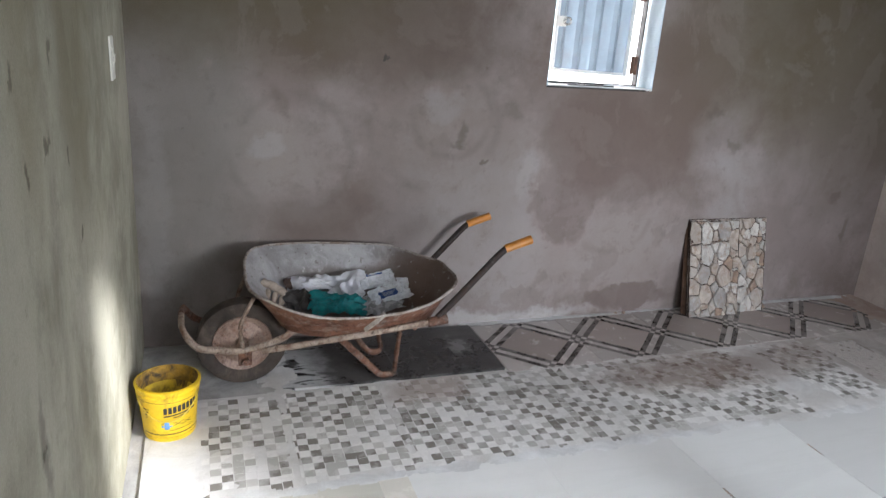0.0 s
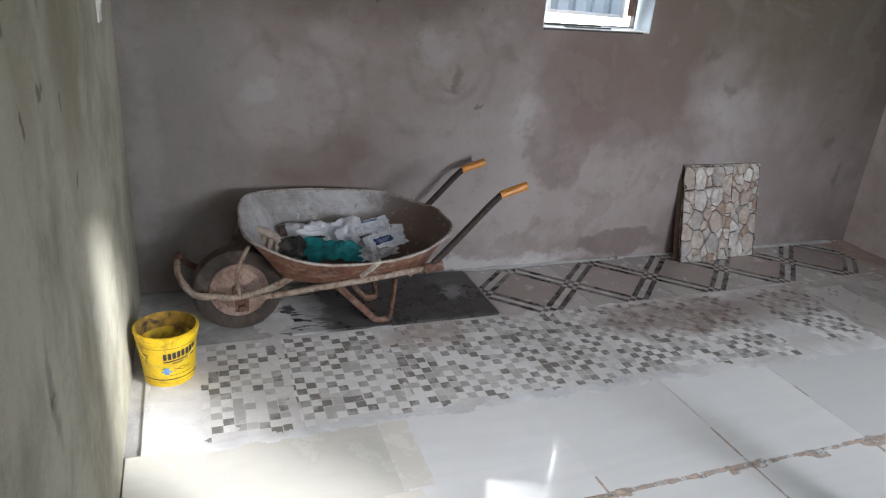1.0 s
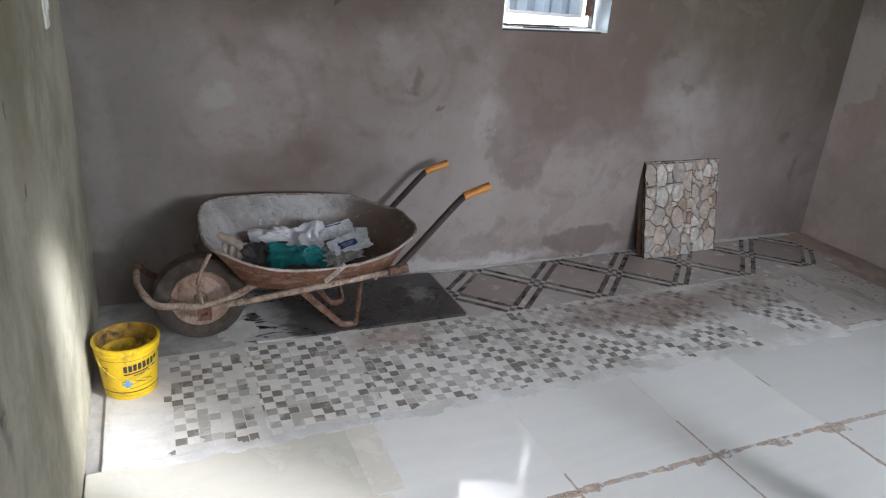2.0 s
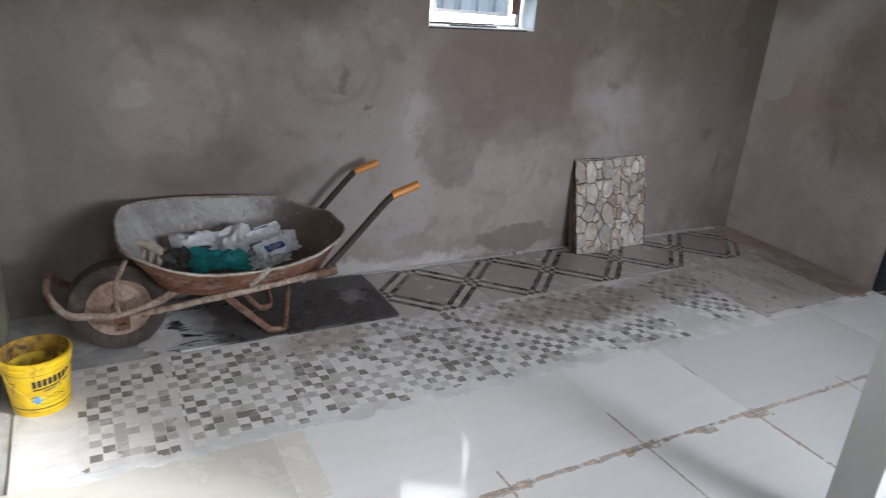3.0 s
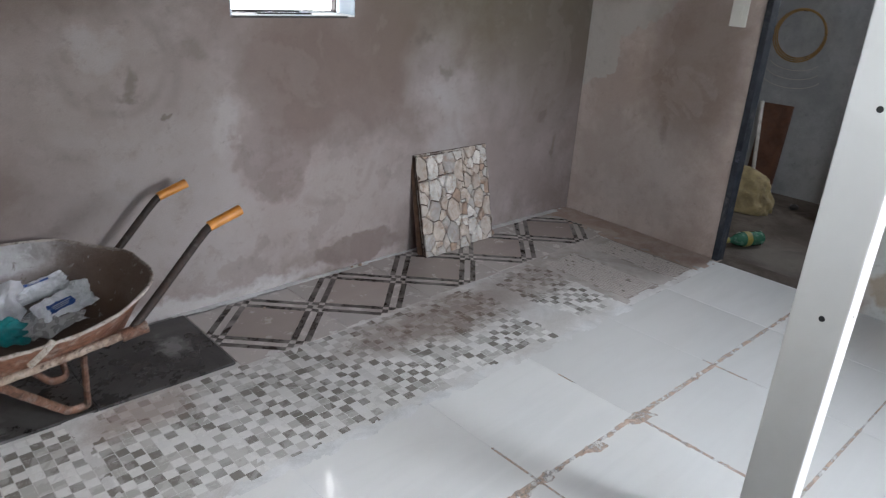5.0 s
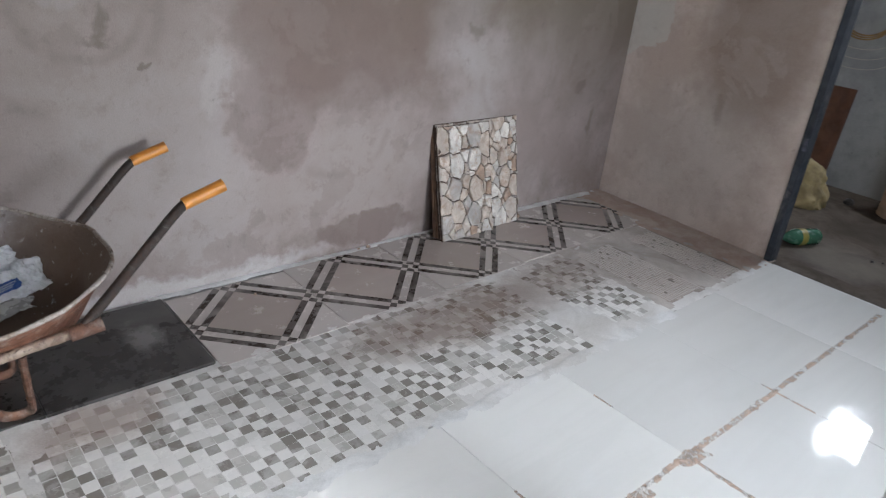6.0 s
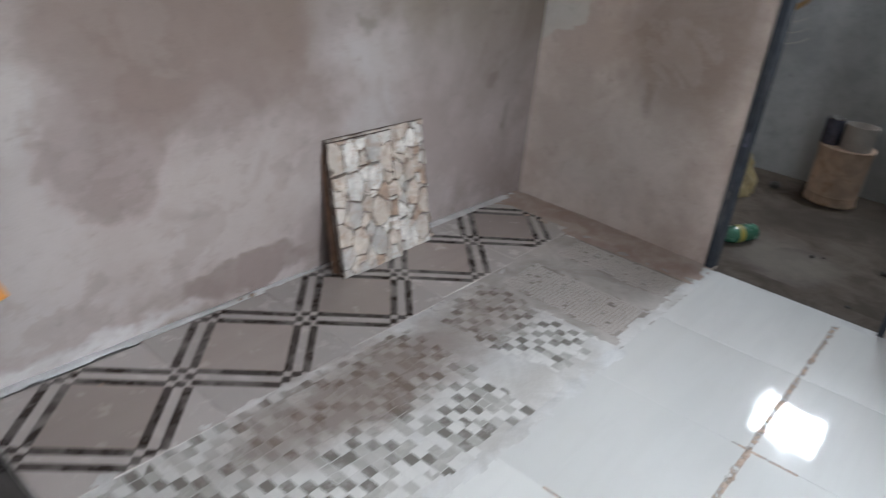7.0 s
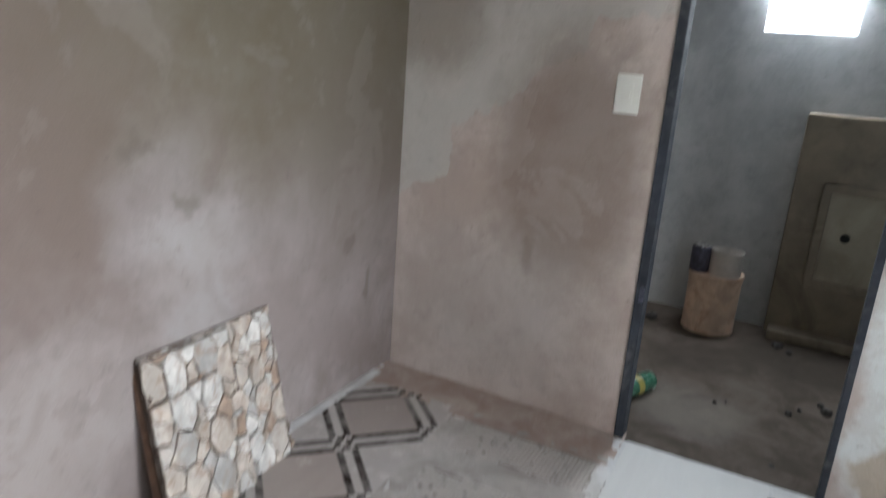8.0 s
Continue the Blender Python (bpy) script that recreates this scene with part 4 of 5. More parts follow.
folded_sheet("work_cloth", "crumpled teal work cloth in the wheelbarrow", "cloth", (-3.185, -0.405, 0.298), -14, 26, (0.20, 0.115, 0.075), TEAL, 4.4, 0.046, 9.0, 0.022, 0.10)
folded_sheet("rag", "dark brown scrap leaning on the tray wall", "cloth", (-3.335, -0.195, 0.325), 48, 52, (0.10, 0.05, 0.03), SCRAP_BROWN, 5.7, 0.02, 8.0)


def build_pack(name, label, at, rz, rx, length, wd, hg, panel, ink):
    p = thing(name, label, "package", at)
    p.matrix_world = pose(*at, rx, -8, rz)
    bm = bmesh.new()
    bmesh.ops.create_grid(bm, x_segments=40, y_segments=20, size=0.5)
    up = bm.copy()

    def lift(x, y):
        e = max(0, 1 - (2 * x) ** 6) * max(0, 1 - (2 * y) ** 4)
        q = Vector((x * 6, y * 4, at[0] * 7))
        fold = abs(noise.noise(q)) * 0.022 + 0.010 * noise.noise(q * 2.7)
        return hg * e ** 0.5 * (1 - 0.35 * x) + fold * (0.35 + 0.9 * abs(x))

    for v in bm.verts:
        x, y = v.co.x, v.co.y
        v.co = Vector((x * length + 0.006 * noise.noise(Vector((y * 7, at[1], 0))), y * wd * (1 + 0.25 * max(0, x) + 0.15 * noise.noise(Vector((x * 8, 0, at[0] * 5)))), lift(x, y)))
    for v in up.verts:
        x, y = v.co.x, v.co.y
        v.co = Vector((x * length, y * wd, -0.002))
    me = bpy.data.meshes.new("tmp")
    up.to_mesh(me)
    bm.from_mesh(me)
    up.free()
    bpy.data.meshes.remove(me)
    part("wrapper", bm, FILM, p, "creased clear and white film", 30)
    bm = bmesh.new()
    bmesh.ops.create_grid(bm, x_segments=20, y_segments=10, size=0.5)
    for v in bm.verts:
        x, y = v.co.x * panel[0] + panel[2], v.co.y * panel[1] + panel[3]
        v.co = Vector((x * length, y * wd, lift(x, y) + 0.0030))
    part("printed_panel", bm, ink, p, "dark printed panel")
    for k in range(3):
        part("print_bar", boxed((length * (panel[2] - 0.16), length * (panel[2] + 0.10 + 0.04 * k), wd * (panel[3] - 0.09 + 0.07 * k), wd * (panel[3] - 0.065 + 0.07 * k), lift(panel[2], panel[3]) + 0.005, lift(panel[2], panel[3]) + 0.0062)), BAG_WHITE, p)
    return p


build_pack("tile_spacer_pack", "clear and white plastic pack with a blue label", (-2.945, -0.275, 0.288), 17, 30, 0.175, 0.085, 0.016, (0.48, 0.36, -0.10, -0.10), PACK_BLUE)
build_pack("grout_pack", "white plastic pack with a dark stripe", (-2.985, -0.175, 0.312), 5, 40, 0.17, 0.065, 0.012, (0.60, 0.10, -0.1, 0.30), PACK_BLUE)
folded_sheet("film_scrap", "loose end of clear plastic film on the packs", "plastic film", (-2.875, -0.245, 0.305), 30, 30, (0.11, 0.06, 0.10), FILM, 2.6, 0.045, 9.0)

glove = thing("work_glove", "dusty canvas glove draped in the wheelbarrow", "glove")
glove.matrix_world = pose(-3.400, -0.285, 0.318, 6, 22, -30)
part("cuff", worn(tube(bmesh.new(), dense(rounded([(-0.070, 0.0, 0.018), (0.0, 0.008, 0.022), (0.062, 0.0, 0.0), (0.082, -0.004, -0.035)], 0.04)), 0.019, 0.014, n=14, flat=0.75), 0.004, 30.0), GLOVE, glove, "rolled canvas cuff")
for k in range(3):
    part("finger", worn(tube(bmesh.new(), dense(rounded([(-0.03 + 0.03 * k, -0.016, 0.008), (-0.015 + 0.03 * k, -0.050, -0.004), (0.0 + 0.03 * k, -0.072, -0.034)], 0.03)), 0.011, 0.008, n=10), 0.003, 40.0, k), GLOVE, glove)


# ---- bucket ----
def build_bucket():
    b = thing("bucket", "small yellow plastic bucket with a cement-stained rim and black print", "bucket", (-3.785, -0.650, 0.0))
    r0, r1, h = 0.080, 0.097, 0.192
    rad = lambda z: r0 + (r1 - r0) * z / h
    bm = bmesh.new()
    lathe(bm, [(0.0, 0.0), (r0 - 0.004, 0.0), (r0, 0.004), (rad(0.02), 0.02), (rad(h * 0.86), h * 0.86), (rad(h), h), (rad(h) - 0.003, h), (rad(h * 0.86) - 0.003, h * 0.80), (r0 - 0.003, 0.006), (0.0, 0.006)], 56)
    part("body", bm, YELLOW, b)
    for z, e in ((h - 0.006, 0.006), (h * 0.86, 0.004)):
        bm = bmesh.new()
        lathe(bm, [(rad(z) - 0.001, z - 0.006), (rad(z) + e, z - 0.004), (rad(z) + e, z + 0.003), (rad(z), z + 0.006), (rad(z) - 0.001, z + 0.006)], 56)
        part("rim_band", bm, YELLOW, b)
    bm = bmesh.new()
    lathe(bm, [(rad(h) - 0.0035, h + 0.0005), (rad(h) - 0.0042, h - 0.01), (rad(h * 0.8) - 0.0042, h * 0.80), (rad(h * 0.74) - 0.0042, h * 0.72)], 56)
    part("stained_lip", bm, YELLOW_IN, b, "inner lip crusted with dark residue")
    bm = bmesh.new()
    lathe(bm, [(rad(h * 0.74) - 0.0040, h * 0.73), (rad(h * 0.4) - 0.0040, h * 0.4), (r0 - 0.003, 0.012)], 56)
    part("inside", bm, YELLOW_DIRTY, b, "grimy inner wall")
    bm = bmesh.new()
    lathe(bm, [(r0 + 0.003, h * 0.1), (0.0, h * 0.1)], 40)
    part("residue", bm, YELLOW_IN, b, "dried residue in the bottom")

    def decal(name, a0, a1, z0, z1, material, slant=0.0, parent=b):
        bm = bmesh.new()
        n = 10
        rows = []
        for i in range(n + 1):
            a = radians(a0 + (a1 - a0) * i / n)
            col = []
            for z in (z0, z1):
                zz = z + slant * (i / n)
                r = rad(zz) + 0.0009
                col.append(bm.verts.new((r * math.cos(a), r * math.sin(a), zz)))
            rows.append(col)
        for p, q in zip(rows, rows[1:]):
            bm.faces.new((p[0], q[0], q[1], p[1]))
        part(name, bm, material, parent)

    # the printed name and lines stay plain bars
    for k in range(8):
        decal("print_bar", -98 + k * 9.0, -91.2 + k * 9.0, 0.108 + 0.0016 * k, 0.132 + 0.0016 * k, PRINT_BLACK, 0.0012)
    decal("print_line", -98, -30, 0.098, 0.103, PRINT_BLACK, 0.010)
    decal("print_line", -80, -46, 0.092, 0.096, PRINT_BLACK, 0.006)
    decal("print_line", -150, -10, 0.148, 0.1495, PRINT_BLACK, 0.004)
    decal("print_line", -150, -10, 0.030, 0.034, PRINT_BLACK, 0.0)
    decal("print_line", -90, -35, 0.046, 0.048, PRINT_BLACK, 0.004)
    for k in range(4):
        decal("print_line", -146 + k * 3, -128 - k * 2, 0.120 - 0.01 * k, 0.124 - 0.01 * k, PRINT_BLACK)
    decal("print_mark", -98, -88, 0.052, 0.080, PRINT_BLUE)
    decal("print_mark", -104, -82, 0.060, 0.067, PRINT_BLUE)
    decal("print_mark", -104, -97, 0.07, 0.073, PRINT_BLACK, 0.006)
    for k in range(2):
        decal("print_line", -80 + 20 * k, -60 + 20 * k, 0.062, 0.064, PRINT_BLACK, 0.014)
        decal("print_line", -80 + 20 * k, -60 + 20 * k, 0.076, 0.078, PRINT_BLACK, -0.014)
    pts = []
    for i in range(21):
        a = radians(-165 + 150 * i / 20)
        z = h * 0.82 - 0.075 * math.sin(math.pi * i / 20)
        pts.append(((rad(z) + 0.004) * math.cos(a), (rad(z) + 0.004) * math.sin(a), z))
    part("wire_handle", tube(bmesh.new(), pts, 0.0018, n=6), WIRE, b, "thin wire handle hanging down")


build_bucket()


# ---- stone-look tiles leaning on the wall ----
def cells(w, h, pts):
    """Weighted Voronoi polygons of the points (x, y, radius) inside a w x h rectangle."""
    out = []
    for i, (px, py, pr) in enumerate(pts):
        poly = [(0, 0), (w, 0), (w, h), (0, h)]
        for j, (qx, qy, qr) in enumerate(pts):
            if i == j:
                continue
            nx, ny = qx - px, qy - py
            c = (qx * qx + qy * qy - px * px - py * py + pr * pr - qr * qr) / 2
            cut = []
            for (ax, ay), (bx, by) in zip(poly, poly[1:] + poly[:1]):
                da, db = ax * nx + ay * ny - c, bx * nx + by * ny - c
                if da <= 0:
                    cut.append((ax, ay))
                if da * db < 0:
                    t = da / (da - db)
                    cut.append((ax + (bx - ax) * t, ay + (by - ay) * t))
            poly = cut
            if not poly:
                break
        if len(poly) > 2:
            out.append(poly)
    return out


def stone_tile(name, label, m, w, h, seed, count, thick=0.010, large=(), small=()):
    t = tagged(new(name), label, "tile", group="stack of stone-look tiles")
    t.matrix_world = m
    part("biscuit", boxed((0, w, 0, thick, 0, h), bevel=0.0012), [JOINT_BROWN], t, "brown tile body")
    rnd = random.Random(seed)
    squash = 0.72
    pts = [(u * w, (1 - v) * h * squash, 0.052) for u, v in large] + [(u * w, (1 - v) * h * squash, 0.030) for u, v in small]
    tries = 0
    while len(pts) < count and tries < 6000:
        tries += 1
        p = (rnd.uniform(0, w), rnd.uniform(0, h * squash))
        d = rnd.choice((0.010, 0.014, 0.018) if large else (0.014, 0.020, 0.034, 0.050))
        if all((p[0] - q[0]) ** 2 + (p[1] - q[1]) ** 2 > ((d + q[2]) / 2) ** 2 for q in pts):
            pts.append((*p, d))
    for poly in cells(w - 0.006, h * squash, [(p[0], p[1], p[2] * 0.8) for p in pts]):
        poly = [(x, z / squash) for x, z in poly]
        cx, cz = sum(p[0] for p in poly) / len(poly), sum(p[1] for p in poly) / len(poly)
        size = max(math.hypot(p[0] - cx, p[1] - cz) for p in poly)
        if size < 0.006:
            continue
        k = 1 - min(0.28, rnd.uniform(0.0010, 0.0034) / size * 1.3)
        ring = []
        for a, b in zip(poly, poly[1:] + poly[:1]):
            ln = math.hypot(b[0] - a[0], b[1] - a[1])
            for f in ((0.0, 0.3, 0.65) if ln > 0.012 else (0.0, 0.5)):
                j = (0.10 if f else 0.04) * ln
                ring.append((a[0] + (b[0] - a[0]) * f + rnd.uniform(-j, j) * 0.6, a[1] + (b[1] - a[1]) * f + rnd.uniform(-j, j) * 0.6))
        rise = rnd.choice((0.003, 0.005, 0.008, 0.012))
        tx, tz = rnd.uniform(-0.07, 0.07), rnd.uniform(-0.07, 0.07)
        bm = bmesh.new()
        n = len(ring)

        def loop(scale, depth, tilt):
            return [bm.verts.new((cx + (x - cx) * scale, -depth + tilt * ((x - cx) * tx + (z - cz) * tz), cz + (z - cz) * scale)) for x, z in ring]

        base, mid, top = loop(k, 0.0, 0), loop(k * 0.97, rise * 0.75, 0.5), loop(k * 0.84, rise, 1)
        for p, q in ((base, mid), (mid, top)):
            for i in range(n):
                bm.faces.new((p[i], p[(i + 1) % n], q[(i + 1) % n], q[i]))
        bm.faces.new(top)
        part("stone", bm, rnd.choices(STONES, (6, 4, 2, 3))[0], t, "", 40)
    return t


for k in range(3):
    tl = tagged(new("stone_tile"), "stone-look tile seen edge-on in the stack", "tile", group="stack of stone-look tiles")
    tl.matrix_world = pose(-1.302 + 0.004 * k, -0.082 - 0.0105 * k * 0.98, 0.0, -10.5 - 0.7 * k)
    part("biscuit", boxed((0, 0.50 if k < 2 else 0.49, 0, 0.0095, 0, 0.512 - 0.003 * k), bevel=0.0012), STONE_EDGE, tl)
stone_tile("stone_tile", "whole cream stone-look tile leaning on the wall", pose(-1.297, -0.1145, 0.0, -12.6), 0.500, 0.505, 5, 120)
LARGE = ((0.10, 0.13), (0.32, 0.14), (0.68, 0.11), (0.35, 0.36), (0.66, 0.31), (0.29, 0.55), (0.68, 0.58), (0.32, 0.77), (0.62, 0.82), (0.08, 0.70), (0.08, 0.83), (0.93, 0.21))
SMALL = ((0.45, 0.03), (0.89, 0.02), (0.12, 0.29), (0.10, 0.42), (0.07, 0.53), (0.14, 0.60), (0.43, 0.62), (0.78, 0.44), (0.93, 0.44), (0.47, 0.49), (0.83, 0.81), (0.48, 0.70),
         (0.14, 0.91), (0.30, 0.88), (0.32, 0.97), (0.08, 0.98), (0.60, 0.95), (0.47, 0.89), (0.83, 0.95), (0.92, 0.72), (0.95, 0.60), (0.50, 0.17), (0.87, 0.33), (0.50, 0.26))
stone_tile("stone_tile", "cut cream stone-look tile leaning in front of the stack", pose(-1.301, -0.138, 0.0, -13.4), 0.312, 0.500, 11, 66, large=LARGE, small=SMALL)
for k, (x, y, s) in enumerate(((-0.775, -0.085, 0.02), (-0.745, -0.055, 0.013), (-0.80, -0.06, 0.011), (-1.62, -0.025, 0.012), (-1.665, -0.022, 0.007), (-2.20, -0.16, 0.006))):
    ob = tagged(part("stone_chip", crumpled(bmesh.new(), s, s * 0.7, s * 0.8, k + 3.0, 2, 0.4), STONES[2], None), "small broken tile chip on the floor", "rubble", group="tile chips")
    ob.location = (x, y, 0.004)


# ---- small room ----
def build_drum():
    d = thing("paint_drum", "stained paint drum standing on the bare floor", "drum", (1.42, -1.145, -0.03))
    bm = bmesh.new()
    lathe(bm, [(0, 0), (0.132, 0), (0.136, 0.008), (0.132, 0.016), (0.132, 0.05), (0.135, 0.055), (0.132, 0.06), (0.134, 0.27), (0.139, 0.305), (0.142, 0.315), (0.138, 0.322), (0.132, 0.316), (0, 0.316)], 48)
    part("body", bm, CAN_MAT, d)
    t = thing("tin", "pale open tin standing on the paint drum", "tin", (1.40, -1.185, 0.2865))
    part("body", lathe(bmesh.new(), [(0, 0), (0.078, 0), (0.080, 0.004), (0.080, 0.125), (0.083, 0.13), (0.078, 0.13), (0.077, 0.01), (0, 0.01)], 40), TIN_MAT, t)
    t = thing("tin", "small dark labelled tin standing on the paint drum", "tin", (1.40, -1.055, 0.2865))
    part("body", lathe(bmesh.new(), [(0, 0), (0.048, 0), (0.050, 0.004), (0.050, 0.13), (0.046, 0.136), (0, 0.136)], 32), TIN_DARK, t)
    part("lid", lathe(bmesh.new(), [(0, 0.136), (0.044, 0.136), (0.046, 0.142), (0, 0.142)], 32), CHROME, t)


build_drum()


def build_basin():
    b = thing("wash_basin", "cream moulded basin propped upright against the wall", "basin", (1.60, -1.80, -0.03))
    bm = bmesh.new()
    box(bm, -0.05, 0.055, -0.33, 0.38, 0.0, 1.18, bevel=0.02)
    part("shell", bm, BASIN_MAT, b)
    for s in ((-0.075, -0.05, -0.25, 0.24, 0.30, 0.345), (-0.075, -0.05, -0.25, 0.24, 0.80, 0.845), (-0.075, -0.05, 0.20, 0.245, 0.345, 0.80), (-0.075, -0.05, -0.25, -0.205, 0.345, 0.80)):
        part("raised_rim", boxed(s, bevel=0.008), BASIN_MAT, b)
    part("panel", boxed((-0.054, -0.0505, -0.205, 0.20, 0.345, 0.80)), BASIN_PANEL, b, "paler recessed panel")
    part("drain", lathe(bmesh.new(), [(0, -0.0535), (0.022, -0.0535), (0.022, -0.049), (0, -0.049)], 24, "X", (-0.004, 0.10, 0.58)), HOLE, b, "black drain hole")
    part("foot", boxed((-0.16, -0.052, -0.30, 0.36, 0.0, 0.06), bevel=0.01), BASIN_MAT, b)


build_basin()

lump("sack", "dirty ochre sack slumped on the bare floor", "sack", (1.12, -0.58, 0.03), (0.17, 0.27, 0.22), SACK_MAT, 6.0, -12, rough=0.35, freq=2.2)
bt = thing("bottle", "green plastic bottle with a yellow label lying on the floor", "bottle", (0.40, -0.98, 0.012))
bt.matrix_world = pose(0.37, -0.985, 0.012, 0, 0, 155)
part("body", lathe(bmesh.new(), [(0, -0.11), (0.036, -0.11), (0.042, -0.10), (0.042, 0.03), (0.030, 0.07), (0.014, 0.10), (0.014, 0.12), (0, 0.12)], 28, "X"), BOTTLE_MAT, bt)
part("label", lathe(bmesh.new(), [(0.0425, -0.02), (0.0432, -0.02), (0.0432, 0.015), (0.0425, 0.015)], 28, "X"), LABEL_MAT, bt, "yellow label")
part("cap", lathe(bmesh.new(), [(0, 0.115), (0.017, 0.115), (0.017, 0.135), (0, 0.135)], 20, "X"), LABEL_MAT, bt)
bd = tagged(part("board", boxed((-0.10, 0.10, -0.012, 0.012, 0, 0.63), bevel=0.003), BOARD_MAT), "dark brown board leaning on the wall", "board")
bd.matrix_world = pose(1.57, -0.51, -0.03, 0, 0, 90) @ pose(0, 0, 0, 6, 0, 0)
sk = tagged(part("stick", tube(bmesh.new(), [(0, 0, 0), (0.01, 0, 0.66)], 0.014, n=8), STICK_MAT), "pale wooden stick leaning on the wall", "stick")
sk.matrix_world = pose(1.44, -0.53, -0.03, -9, 8, 0)


def build_hose():
    h = thing("hose_coil", "loose ochre hose coil hung on the wall", "hose", (1.645, -0.54, 1.07))
    for k in range(3):
        r = 0.155 + 0.008 * k
        pts = [(-0.008 - 0.009 * k, r * math.cos(a), r * math.sin(a) - 0.004 * k) for a in [i * math.tau / 40 for i in range(41)]]
        part("loop", tube(bmesh.new(), pts, 0.0050, n=6, cap=False), HOSE_MAT, h)
    for k in range(3):
        r = 0.17 + 0.02 * k
        pts = [(-0.010 - 0.004 * k, r * math.cos(a), r * 0.45 * math.sin(a) - 0.16 - 0.05 * k) for a in [math.pi + 0.4 + i * (math.pi - 0.8) / 16 for i in range(17)]]
        part("loose_strand", tube(bmesh.new(), pts, 0.0028, n=6), TIN_MAT, h, "thin grey strand hanging below the coil")
    part("nail", tube(bmesh.new(), [(0.012, 0, 0.148), (-0.045, 0, 0.152)], 0.003, n=6), RUST_METAL, h)


build_hose()
for k, (x, y, s) in enumerate(((0.10, -1.54, 0.013), (0.50, -1.30, 0.012), (0.53, -1.34, 0.008), (0.58, -1.58, 0.018), (0.64, -1.62, 0.013), (0.68, -1.72, 0.030), (0.74, -1.70, 0.018), (1.36, -1.50, 0.035), (1.30, -1.56, 0.022), (1.38, -0.86, 0.040))):
    ob = tagged(part("rubble_bit", crumpled(bmesh.new(), s, s * 0.8, s * 0.7, k + 1.0, 2, 0.4), TOOL_DARK, None), "small dark crumb on the bare floor", "rubble", group="crumbs")
    ob.location = (x, y, -0.024)


# ---- floor: laid tiles, mosaic and mortar ----
floor_laid = tagged(new("floor_tiles"), "floor laid with polished cream tiles, reddish dirt in the joints", "floor", kind="structure")
XJ = (-3.90, -3.165, -2.62, -2.110, -1.618, -1.088, -0.605, -0.05)
YJ = (-1.062, -1.548, -2.06, -2.59, -3.12)
for j, (y1, y0) in enumerate(zip(YJ, YJ[1:])):
    for i, (x0, x1) in enumerate(zip(XJ, XJ[1:])):
        if i == len(XJ) - 2:
            x1 = -0.075 + 0.054 * (y0 + 1.3)
        g = 0.0010 if j == 0 else 0.0018
        jig = 0.0012 * math.sin(i * 2.3 + j * 1.7)
        part("tile", boxed((x0 + g, x1 - g, y0 + g + (0.006 if j == 0 else 0), y1 - g, -0.006, jig * 0.4), bevel=0.0008), CREAM_DUSTY if i == 0 and j == 0 else CREAM_TILE, floor_laid)
structure("tile_joint_grout", boxed((-3.9, -0.07, -3.12, -1.064, -0.006, -0.0012)), WHITE_GROUT, "pale grout in the joints of the cream tiles", "grout")
tagged(part("tile_strip", boxed((-3.176, -3.082, -1.385, -1.078, 0.0004, 0.0012), bevel=0.0003), CREAM_DULL), "narrow cream tile offcut lying on the floor", "tile")
tagged(part("tile_strip", boxed((-3.235, -3.125, -1.54, -1.392, 0.0004, 0.0012), bevel=0.0003), CREAM_DULL), "short cream tile offcut lying on the floor", "tile")

# tile row with dark diamond lines along the back wall
diamond_row = tagged(new("patterned_tile_row"), "row of beige tiles with dark double diamond lines", "floor", kind="structure")
HALF, YC = 0.2268, -0.243
SL = 0.030                                            # slope of the row against the wall
STR, OFF = 0.0120, 0.0370


def clipped(poly, nx, ny, lim):
    """The part of a polygon where nx * x + ny * y <= lim."""
    cut = []
    for (ax, ay), (bx, by) in zip(poly, poly[1:] + poly[:1]):
        da, db = ax * nx + ay * ny - lim, bx * nx + by * ny - lim
        if da <= 0:
            cut.append((ax, ay))
        if da * db < 0:
            t = da / (da - db)
            cut.append((ax + (bx - ax) * t, ay + (by - ay) * t))
    return cut


def stripe_mesh(c):
    """The line x + y = c inside the tile's square as thin slabs, left open where other lines cross it."""
    hw = STR * math.sqrt(2)
    e = HALF - 0.0015
    inn, out = HALF - OFF, HALF + OFF
    bm = bmesh.new()
    for v0, v1 in ((-inn + hw, inn - hw), (inn + hw, out - hw), (-out + hw, -inn - hw)):
        poly = [(-e, -e), (e, -e), (e, e), (-e, e)]
        for nx, ny, lim in ((1, 1, c + hw), (-1, -1, hw - c), (1, -1, v1), (-1, 1, -v0)):
            poly = clipped(poly, nx, ny, lim) if poly else poly
        if len(poly) < 3:
            continue
        lo = [bm.verts.new((x, y, 0.0)) for x, y in poly]
        hi = [bm.verts.new((x, y, 0.0006)) for x, y in poly]
        bm.faces.new(hi)
        for i in range(len(poly)):
            bm.faces.new((lo[i], lo[(i + 1) % len(poly)], hi[(i + 1) % len(poly)], hi[i]))
    return finish("stripe", bm, STRIPE, None)


stripes = [stripe_mesh(HALF - OFF), stripe_mesh(HALF + OFF)]


